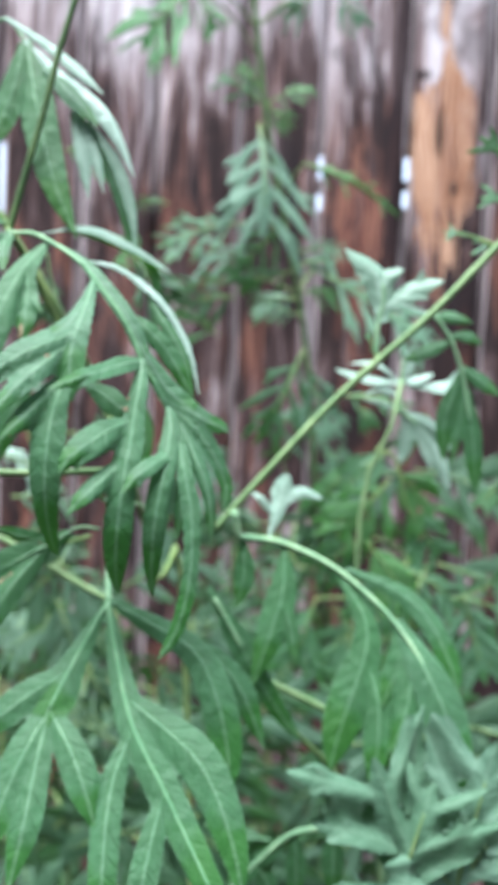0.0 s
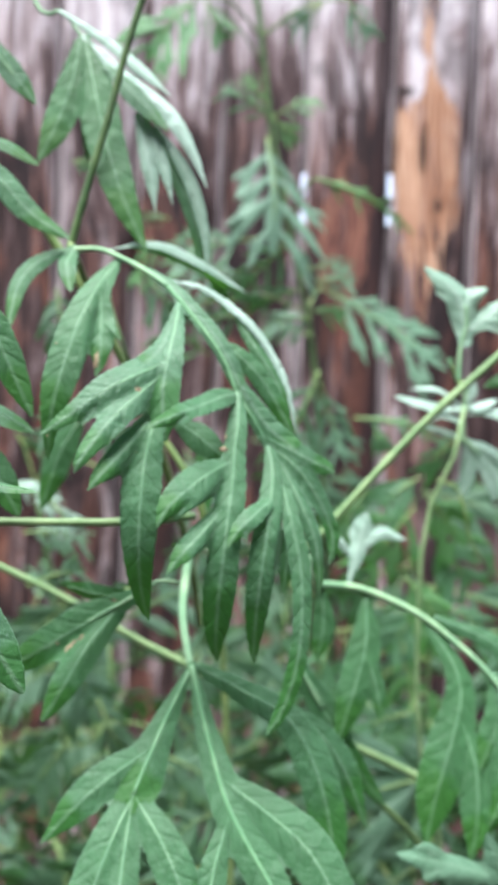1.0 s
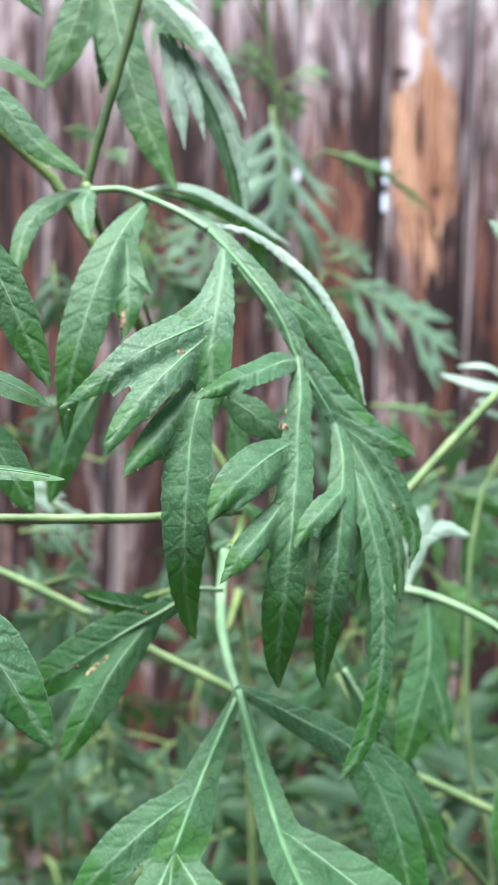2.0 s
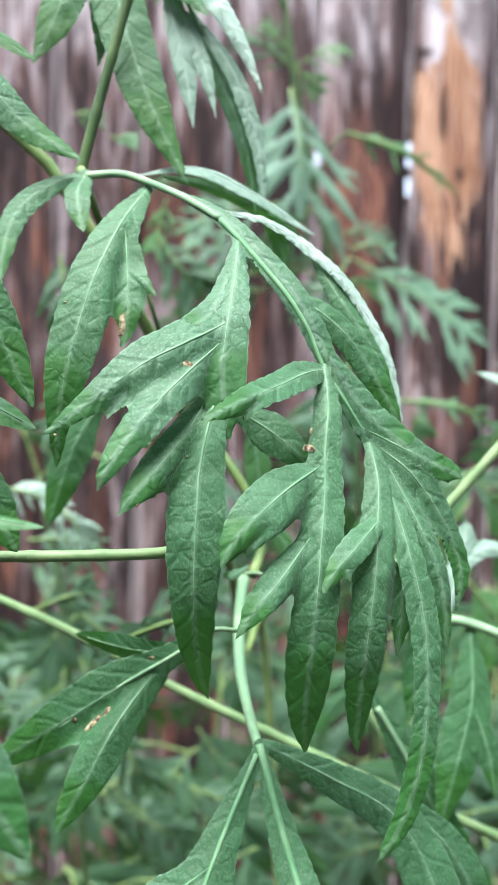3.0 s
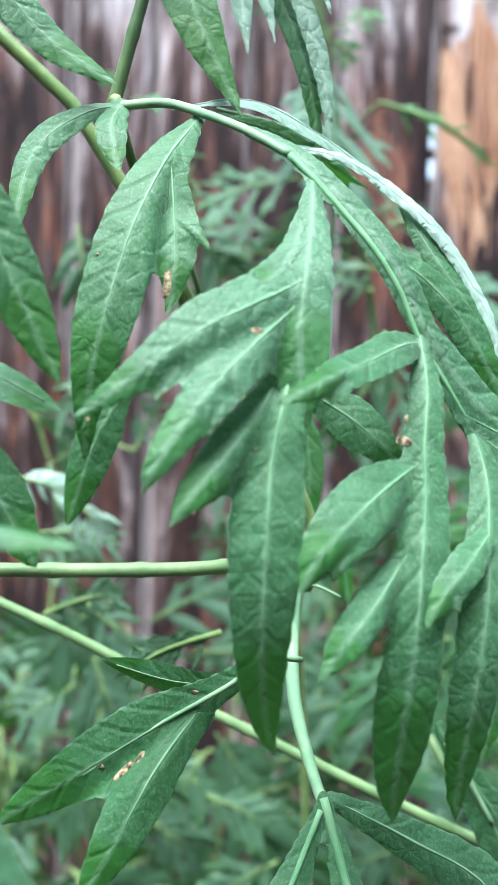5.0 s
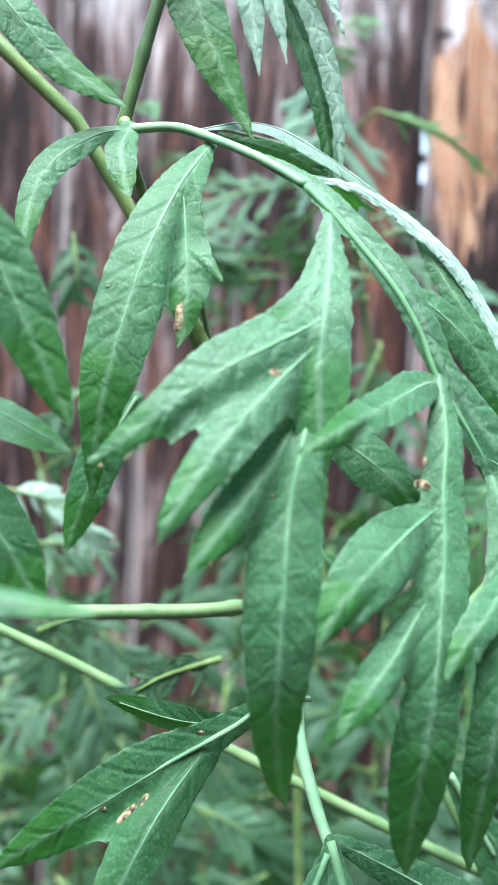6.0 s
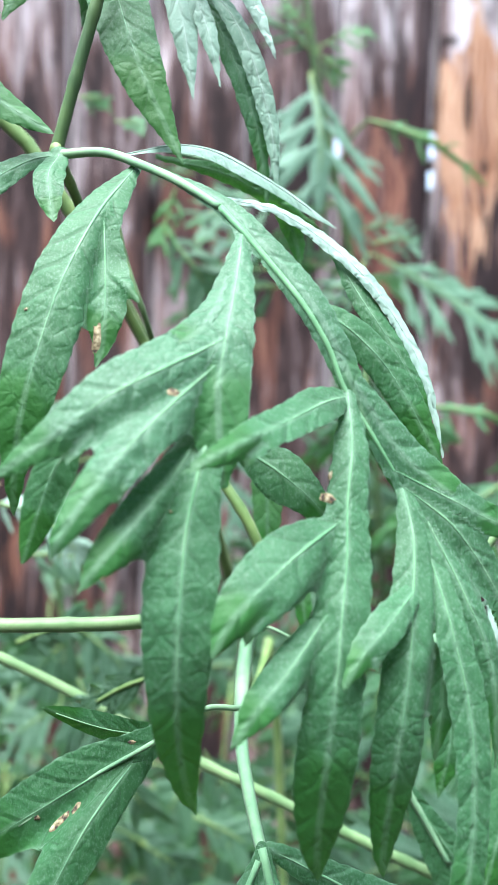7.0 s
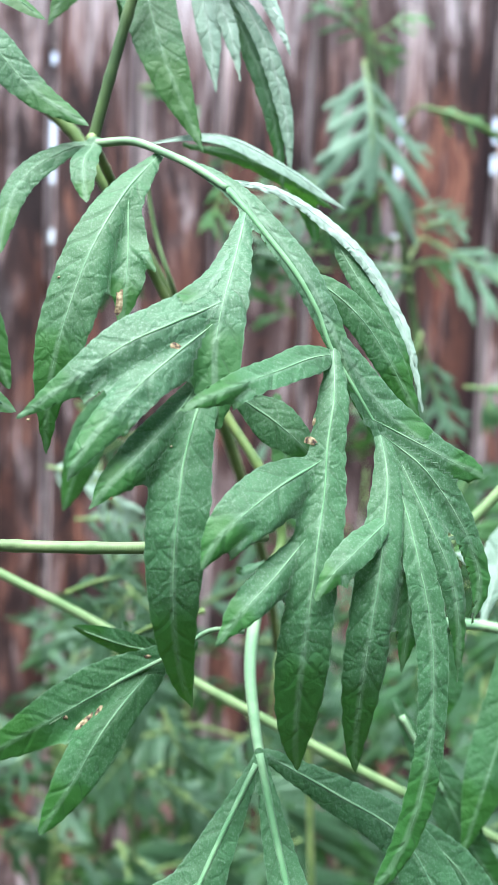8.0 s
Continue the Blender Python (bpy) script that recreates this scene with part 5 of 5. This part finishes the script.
wild_leaf(plant_back, (0.1258, 0.9180, 1.5884), (0.1533, 0.9180, 1.5896), 0.45, 103, pairs=4, broad=0.8, blade=LEAF_GREY)
wild_leaf(plant_back, (0.1322, 0.9888, 1.5582), (0.0928, 0.9888, 1.5587), 0.4, 104, pairs=4, broad=0.8)
wild_leaf(plant_back, (0.1319, 0.9357, 1.5285), (0.1001, 0.9357, 1.4599), 0.42, 105, pairs=4, broad=0.8)
wild_leaf(plant_back, (0.1390, 0.9711, 1.5233), (0.1613, 0.9711, 1.4639), 0.45, 106, pairs=4, broad=0.8, blade=LEAF_GREY)
wild_leaf(plant_back, (0.0437, 0.9623, 1.7890), (0.0064, 0.9623, 1.7413), 0.6, 107, pairs=4, blade=LEAF_FRESH, broad=0.8)
wild_leaf(plant_back, (0.0459, 0.9623, 1.7851), (0.0613, 0.9623, 1.7579), 0.5, 108, pairs=4, blade=LEAF_FRESH, broad=0.8)
wild_leaf(plant_back, (0.1526, 1.0065, 1.8126), (0.1717, 1.0065, 1.7816), 0.5, 109, pairs=4, broad=0.8, blade=LEAF_GREY)
wild_leaf(plant_back, (0.1352, 1.0065, 1.8075), (0.1099, 1.0065, 1.7851), 0.5, 110, pairs=4, broad=0.8, blade=LEAF_GREY)
wild_leaf(plant_back, (0.0999, 1.0242, 1.7255), (0.0583, 1.0242, 1.7478), 0.4, 111, pairs=4, broad=0.8)
wild_leaf(plant_back, (0.1020, 1.0242, 1.7300), (0.0759, 1.0242, 1.7596), 0.4, 112, pairs=4, blade=LEAF_FRESH, broad=0.8)
wild_leaf(plant_back, (0.1043, 1.0242, 1.7301), (0.1400, 1.0242, 1.7405), 0.4, 113, pairs=4, blade=LEAF_FRESH, broad=0.8)
wild_leaf(plant_back, (0.1021, 1.0242, 1.7256), (0.1233, 1.0242, 1.7089), 0.5, 114, pairs=4, blade=LEAF_FRESH, broad=0.8)
wild_leaf(plant_back, (0.1213, 1.0508, 1.6371), (0.0735, 1.0508, 1.5881), 0.4, 115, pairs=4, broad=0.8)
wild_leaf(plant_back, (0.1278, 1.0242, 1.6104), (0.1690, 1.0242, 1.6122), 0.4, 116, pairs=4, broad=0.8, blade=LEAF_GREY)
wild_leaf(plant_back, (0.1338, 1.0242, 1.5789), (0.1663, 1.0242, 1.5758), 0.5, 117, pairs=4, blade=LEAF_FRESH, broad=0.8)
wild_leaf(plant_back, (0.0782, 1.0508, 1.5883), (0.0264, 1.0508, 1.5766), 0.4, 118, pairs=4, broad=0.8)
wild_leaf(plant_back, (0.1274, 1.0065, 1.5948), (0.0834, 1.0065, 1.5751), 0.5, 119, pairs=4, broad=0.8)
wild_leaf(plant_back, (0.0237, 1.0508, 1.6513), (-0.0090, 1.0508, 1.6452), 0.3, 120, pairs=4, broad=0.8)
wild_leaf(plant_back, (0.1536, 1.0716, 1.6027), (0.2623, 1.0716, 1.5384), 0.36, 150, pairs=5, broad=0.85, blade=LEAF_GREY)
wild_leaf(plant_back, (0.1554, 0.9200, 1.4996), (0.2303, 0.9200, 1.4745), 0.15, 151, pairs=4)
# leaves at the foot of the fence
stalk(plant_side, 'stem', 1.69, 1.76, [(0.2249, 0.9500, 1.3745), (0.2247, 0.9500, 1.3400), (0.2212, 0.9500, 1.2876), (0.2195, 0.9500, 1.1992), (0.2249, 0.9500, 1.0175), (0.2624, 0.9500, 0.4988), (0.3000, 0.9500, -0.0200)], STEM_DARK)
wild_leaf(plant_side, (0.1836, 0.8500, 1.4664), (0.1595, 0.8500, 1.4475), 0.6, 200, pairs=4)
wild_leaf(plant_side, (0.1878, 0.8500, 1.4558), (0.2146, 0.8500, 1.4244), 0.6, 201, pairs=4, blade=LEAF_FRESH)
wild_leaf(plant_side, (0.1899, 0.8800, 1.4452), (0.1581, 0.8800, 1.4021), 0.6, 202, pairs=4, blade=LEAF_FRESH)
wild_leaf(plant_side, (0.1983, 0.8600, 1.4295), (0.2221, 0.8600, 1.3972), 0.6, 203, pairs=4)
wild_leaf(plant_side, (0.1762, 0.9000, 1.3991), (0.1459, 0.9000, 1.3781), 0.6, 204, pairs=4)
wild_leaf(plant_side, (0.1645, 0.8000, 1.4173), (0.1892, 0.8000, 1.3850), 0.5, 205, pairs=4, blade=LEAF_FRESH)
wild_leaf(plant_side, (0.2084, 0.9000, 1.3845), (0.1791, 0.9000, 1.3435), 0.6, 206, pairs=4)
wild_leaf(plant_side, (0.1930, 0.8600, 1.3924), (0.2388, 0.8600, 1.3643), 0.4, 207, pairs=4)
wild_leaf(plant_side, (0.2221, 0.8000, 1.3879), (0.2393, 0.8000, 1.3346), 0.5, 208, pairs=4)
wild_leaf(plant_side, (0.2205, 0.8000, 1.3862), (0.2478, 0.8000, 1.4006), 0.4, 209, pairs=4)
wild_leaf(plant_side, (0.2207, 0.8200, 1.3812), (0.2557, 0.8200, 1.3720), 0.3, 210, pairs=4)
wild_leaf(plant_side, (0.2379, 0.8000, 1.4532), (0.2289, 0.8000, 1.4396), 0.6, 211, pairs=4, blade=LEAF_FRESH)
wild_leaf(plant_side, (0.1520, 0.9500, 1.3459), (0.1374, 0.9500, 1.2933), 0.6, 212, pairs=4)
wild_leaf(plant_side, (0.1868, 0.9500, 1.3299), (0.1544, 0.9500, 1.2939), 0.6, 213, pairs=4)
wild_leaf(plant_side, (0.1970, 0.9000, 1.3039), (0.1620, 0.9000, 1.2905), 0.6, 214, pairs=4)
wild_leaf(plant_side, (0.2135, 0.9000, 1.2924), (0.2427, 0.9000, 1.2690), 0.6, 215, pairs=4)
wild_leaf(plant_side, (0.1723, 0.9500, 1.4490), (0.1487, 0.9500, 1.4142), 0.6, 216, pairs=4, blade=LEAF_FRESH)
wild_leaf(plant_side, (0.2184, 0.9000, 1.4869), (0.1963, 0.9000, 1.4627), 0.5, 217, pairs=4)
wild_leaf(plant_side, (0.1857, 1.0000, 1.4899), (0.1957, 1.0000, 1.4723), 0.6, 218, pairs=4)
stalk(plant_left, 'stem', 2.08, 2.19, [(-0.0618, 0.9500, 1.4480), (-0.0472, 0.9500, 1.3640), (-0.0354, 0.9500, 1.2346), (-0.0251, 0.9500, 1.0100), (-0.0375, 0.9750, 0.4950), (-0.0500, 1.0000, -0.0200)], STEM_DARK)
wild_leaf(plant_left, (-0.0295, 0.9000, 1.3753), (-0.0636, 0.9000, 1.3384), 0.6, 300, pairs=4, blade=LEAF_SHADED)
wild_leaf(plant_left, (-0.0295, 0.9000, 1.3753), (0.0024, 0.9000, 1.3449), 0.6, 301, pairs=4, blade=LEAF_SHADED)
wild_leaf(plant_left, (-0.0233, 0.8500, 1.3644), (-0.0078, 0.8500, 1.3210), 0.6, 302, pairs=4, blade=LEAF_SHADED)
wild_leaf(plant_left, (-0.0401, 0.9000, 1.3313), (-0.0708, 0.9000, 1.3102), 0.6, 303, pairs=4, blade=LEAF_SHADED)
wild_leaf(plant_left, (-0.0044, 0.8500, 1.3285), (0.0147, 0.8500, 1.2922), 0.5, 304, pairs=4, blade=LEAF_SHADED)
wild_leaf(plant_left, (0.0114, 0.8500, 1.2809), (-0.0106, 0.8500, 1.2913), 0.4, 305, pairs=4, blade=LEAF_SHADED)
wild_leaf(plant_left, (-0.0271, 0.9000, 1.2837), (-0.0537, 0.9000, 1.2463), 0.6, 306, pairs=4, blade=LEAF_SHADED)
wild_leaf(plant_left, (-0.0214, 0.7000, 1.4288), (0.0044, 0.7000, 1.4364), 0.4, 307, pairs=4, blade=LEAF_SHADED)
wild_leaf(plant_left, (-0.0411, 0.8000, 1.4355), (-0.0054, 0.8000, 1.4304), 0.4, 308, pairs=4, blade=LEAF_SHADED)
wild_leaf(plant_left, (0.0325, 0.6200, 1.4479), (0.0076, 0.6200, 1.4363), 0.3, 309, pairs=4, blade=LEAF_SHADED)
wild_leaf(plant_left, (-0.0209, 0.9000, 1.1984), (-0.0516, 0.9000, 1.1560), 0.6, 310, pairs=4, blade=LEAF_SHADED)
wild_leaf(plant_left, (0.0389, 0.9000, 1.3062), (0.0597, 0.9000, 1.2747), 0.6, 311, pairs=4, blade=LEAF_SHADED)
wild_leaf(plant_left, (-0.0088, 0.9000, 1.4621), (0.0056, 0.9000, 1.4935), 0.4, 312, pairs=4, blade=LEAF_SHADED)
wild_leaf(plant_left, (0.0411, 0.7500, 1.2634), (0.0572, 0.7500, 1.2325), 0.6, 313, pairs=4, blade=LEAF_SHADED)
wild_leaf(plant_left, (-0.0750, 0.9500, 1.4808), (-0.0452, 0.9500, 1.4487), 0.5, 314, pairs=4, blade=LEAF_SHADED)
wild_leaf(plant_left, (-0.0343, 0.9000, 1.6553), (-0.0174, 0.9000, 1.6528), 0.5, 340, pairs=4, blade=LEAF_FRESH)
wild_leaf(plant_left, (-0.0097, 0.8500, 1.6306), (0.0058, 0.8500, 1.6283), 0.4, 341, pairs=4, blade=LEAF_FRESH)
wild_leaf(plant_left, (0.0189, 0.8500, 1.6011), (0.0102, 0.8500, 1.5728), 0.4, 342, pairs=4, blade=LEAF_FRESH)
wild_leaf(plant_left, (0.0112, 0.9000, 1.5897), (0.0397, 0.9000, 1.5530), 0.5, 343, pairs=4, blade=LEAF_SHADED)
wild_leaf(plant_left, (0.0820, 1.0000, 1.5712), (0.0411, 1.0000, 1.5615), 0.5, 344, pairs=4, blade=LEAF_SHADED)
wild_leaf(plant_left, (-0.0268, 0.8000, 1.5646), (-0.0234, 0.8000, 1.5339), 0.5, 345, pairs=4, blade=LEAF_SHADED)
wild_leaf(plant_left, (0.1282, 0.9500, 1.5681), (0.0937, 0.9500, 1.5592), 0.5, 346, pairs=4, blade=LEAF_SHADED)
wild_leaf(plant_left, (-0.0173, 0.8000, 1.5030), (-0.0365, 0.8000, 1.4855), 0.5, 347, pairs=4, blade=LEAF_SHADED)
wild_leaf(plant_left, (0.0340, 0.9500, 1.2710), (0.0093, 0.9500, 1.2300), 0.6, 370, pairs=4, blade=LEAF_SHADED)
wild_leaf(plant_left, (-0.0083, 0.9000, 1.2621), (0.0349, 0.9000, 1.2342), 0.5, 371, pairs=4, blade=LEAF_SHADED)
wild_leaf(plant_left, (0.0709, 0.8500, 1.2608), (0.0381, 0.8500, 1.2400), 0.6, 372, pairs=4, blade=LEAF_SHADED)
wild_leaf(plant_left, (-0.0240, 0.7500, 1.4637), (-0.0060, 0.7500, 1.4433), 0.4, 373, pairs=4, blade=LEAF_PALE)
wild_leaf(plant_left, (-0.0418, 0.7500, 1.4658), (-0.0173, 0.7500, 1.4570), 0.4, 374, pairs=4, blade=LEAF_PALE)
wild_leaf(plant_left, (0.0270, 0.8000, 1.2718), (0.0086, 0.8000, 1.2498), 0.6, 375, pairs=4, blade=LEAF_SHADED)
wild_leaf(plant_left, (0.0343, 0.8500, 1.2953), (0.0676, 0.8500, 1.2764), 0.6, 376, pairs=4, blade=LEAF_SHADED)
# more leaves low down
wild_leaf(plant_side, (0.2651, 1.3697, 1.2250), (0.2683, 1.3463, 1.1321), 0.63, 500, broad=1.15, blade=LEAF_SHADED)
wild_leaf(plant_side, (0.2561, 1.1214, 1.4295), (0.3360, 1.0995, 1.4047), 0.75, 501, broad=1.15, blade=LEAF_SHADED)
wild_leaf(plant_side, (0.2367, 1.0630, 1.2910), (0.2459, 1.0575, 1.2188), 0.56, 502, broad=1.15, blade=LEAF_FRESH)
wild_leaf(plant_side, (0.2590, 1.3370, 1.2784), (0.3154, 1.3158, 1.1976), 0.61, 503, broad=1.15, blade=LEAF_SHADED)
wild_leaf(plant_side, (0.3500, 1.3361, 1.0709), (0.2722, 1.3224, 0.9942), 0.52, 504, broad=1.15, blade=LEAF_SHADED)
wild_leaf(plant_side, (0.2274, 1.1546, 1.1915), (0.3532, 1.1482, 1.1708), 0.73, 505, broad=1.15, blade=LEAF_SHADED)
wild_leaf(plant_side, (0.2611, 1.0292, 1.3597), (0.3611, 1.0146, 1.3155), 0.58, 506, broad=1.15, blade=LEAF_SHADED)
wild_leaf(plant_side, (0.2478, 1.0986, 1.4247), (0.1643, 1.0740, 1.4103), 0.64, 507, broad=1.15, blade=LEAF_SHADED)
wild_leaf(plant_side, (0.1861, 1.0524, 1.2601), (0.0739, 1.0326, 1.2563), 0.57, 508, broad=1.15, blade=LEAF_SHADED)
wild_leaf(plant_side, (0.3100, 1.3539, 1.3282), (0.2728, 1.3262, 1.2539), 0.53, 509, broad=1.15, blade=LEAF_SHADED)
wild_leaf(plant_side, (0.2150, 1.3091, 1.3491), (0.1448, 1.3021, 1.2896), 0.65, 510, broad=1.15, blade=LEAF_SHADED)
wild_leaf(plant_side, (0.2492, 1.1813, 1.3353), (0.2408, 1.1528, 1.3737), 0.55, 511, broad=1.15, blade=LEAF_SHADED)
wild_leaf(plant_side, (0.2722, 0.8748, 1.2314), (0.3357, 0.8491, 1.1912), 0.74, 560, broad=1.15, blade=LEAF_SHADED)
wild_leaf(plant_side, (0.2283, 0.8312, 1.2801), (0.2970, 0.8225, 1.2623), 0.56, 561, broad=1.15, blade=LEAF_SHADED)
wild_leaf(plant_side, (0.2327, 0.8526, 1.2806), (0.1351, 0.8409, 1.2670), 0.71, 562, broad=1.15, blade=LEAF_SHADED)
wild_leaf(plant_side, (0.2069, 0.8612, 1.2281), (0.1505, 0.8482, 1.1897), 0.54, 563, broad=1.15, blade=LEAF_SHADED)
wild_leaf(plant_side, (0.2441, 0.9086, 1.2712), (0.3433, 0.8825, 1.2385), 0.65, 564, broad=1.15, blade=LEAF_SHADED)
wild_leaf(plant_side, (0.2146, 1.0731, 1.2174), (0.3088, 1.0675, 1.1929), 0.62, 565, broad=1.15, blade=LEAF_SHADED)
wild_leaf(plant_left, (-0.0573, 1.0301, 1.1518), (0.0298, 0.9958, 1.0955), 0.68, 600, broad=1.15, blade=LEAF_SHADED)
wild_leaf(plant_left, (0.0226, 1.2741, 1.2285), (0.1472, 1.2522, 1.2188), 0.72, 601, broad=1.15, blade=LEAF_SHADED)
wild_leaf(plant_left, (-0.0358, 1.2331, 1.2295), (-0.1456, 1.2064, 1.2626), 0.72, 602, broad=1.15, blade=LEAF_SHADED)
wild_leaf(plant_left, (-0.0829, 1.2324, 1.1295), (0.0167, 1.2247, 1.1097), 0.51, 603, broad=1.15, blade=LEAF_SHADED)
wild_leaf(plant_left, (-0.0748, 1.2793, 1.2586), (-0.0284, 1.2451, 1.1740), 0.50, 604, broad=1.15, blade=LEAF_SHADED)
wild_leaf(plant_left, (-0.0069, 1.0678, 1.3198), (0.0679, 1.0450, 1.3574), 0.58, 605, broad=1.15, blade=LEAF_SHADED)
wild_leaf(plant_left, (-0.1451, 1.3224, 1.1846), (-0.0196, 1.3016, 1.1790), 0.58, 606, broad=1.15, blade=LEAF_SHADED)
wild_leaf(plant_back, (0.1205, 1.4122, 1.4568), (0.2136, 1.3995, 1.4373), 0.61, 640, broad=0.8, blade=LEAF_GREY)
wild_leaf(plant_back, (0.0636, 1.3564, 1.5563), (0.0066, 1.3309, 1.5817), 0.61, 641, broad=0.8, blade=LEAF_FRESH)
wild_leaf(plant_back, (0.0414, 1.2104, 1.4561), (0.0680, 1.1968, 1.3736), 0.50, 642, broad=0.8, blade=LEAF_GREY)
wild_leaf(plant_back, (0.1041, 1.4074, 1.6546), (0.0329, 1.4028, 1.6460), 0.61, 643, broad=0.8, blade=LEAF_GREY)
wild_leaf(plant_left, (0.0037, 1.1875, 1.0561), (-0.1058, 1.1649, 1.0181), 0.50, 680, broad=1.15, blade=LEAF_SHADED)
wild_leaf(plant_left, (0.0205, 0.9817, 1.2481), (0.0942, 0.9603, 1.1823), 0.69, 681, broad=1.15, blade=LEAF_SHADED)
wild_leaf(plant_left, (0.0348, 0.9262, 1.1939), (0.1337, 0.9148, 1.1217), 0.66, 682, broad=1.15, blade=LEAF_SHADED)
wild_leaf(plant_side, (0.1657, 1.1638, 1.0786), (0.2850, 1.1407, 1.0562), 0.55, 700, broad=1.15, blade=LEAF_SHADED)
wild_leaf(plant_side, (0.2523, 1.1153, 1.0934), (0.3508, 1.0814, 1.1230), 0.63, 701, broad=1.15, blade=LEAF_SHADED)
wild_leaf(plant_side, (0.1533, 1.1567, 1.0288), (0.0499, 1.1378, 1.0197), 0.69, 702, broad=1.15, blade=LEAF_SHADED)
wild_leaf(plant_side, (0.0710, 0.9192, 1.1898), (-0.0468, 0.9009, 1.1613), 0.54, 703, broad=1.15, blade=LEAF_SHADED)
# the thicket of smaller plants between the tall ones and the fence
thick = random.Random(77)
for n in range(19):
    x, y = -0.25 + 0.0315 * n + thick.uniform(-0.012, 0.012), thick.uniform(1.04, 1.5)
    top = 1.25 + 0.13 * math.exp(-((x - 0.12) / 0.09) ** 2) + 0.05 * (y - 1.2) + thick.uniform(-0.05, 0.03) - (0.13 if x > 0.27 else 0.0)
    bush = plant_root("mugwort_plant", x, y, "shaded bushy plant with small grey-green lobed leaves")
    lean = thick.uniform(-0.05, 0.05)
    stalk(bush, "stem", 1.1, 1.9, [(x + lean, y - 0.02, top), (x + lean * 0.7, y - 0.01, top - 0.2), (x + lean * 0.3, y, 0.6), (x, y, -0.02)], STEM)
    turn, z = thick.uniform(0, 6.28), top + 0.01
    while z > 0.95:
        turn += 2.4 + thick.uniform(-0.4, 0.4)
        size = thick.uniform(0.055, 0.085) * (0.75 if z > top - 0.03 else 1.0)
        droop = thick.uniform(-0.1, 0.75) if z < top - 0.02 else -0.5
        root = Vector((x + lean * 0.85 + 0.018 * math.cos(turn), y - 0.02 + 0.018 * math.sin(turn), z))
        tip = root + size * Vector((math.cos(turn), 0.7 * math.sin(turn), -droop)).normalized()
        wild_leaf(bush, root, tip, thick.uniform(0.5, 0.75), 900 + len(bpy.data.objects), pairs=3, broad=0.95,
                  facing=(thick.uniform(-0.5, 0.5), -1, thick.uniform(-0.35, 0.35)), blade=LEAF_SHADED, cell=0.0014)
        z -= thick.uniform(0.028, 0.045)
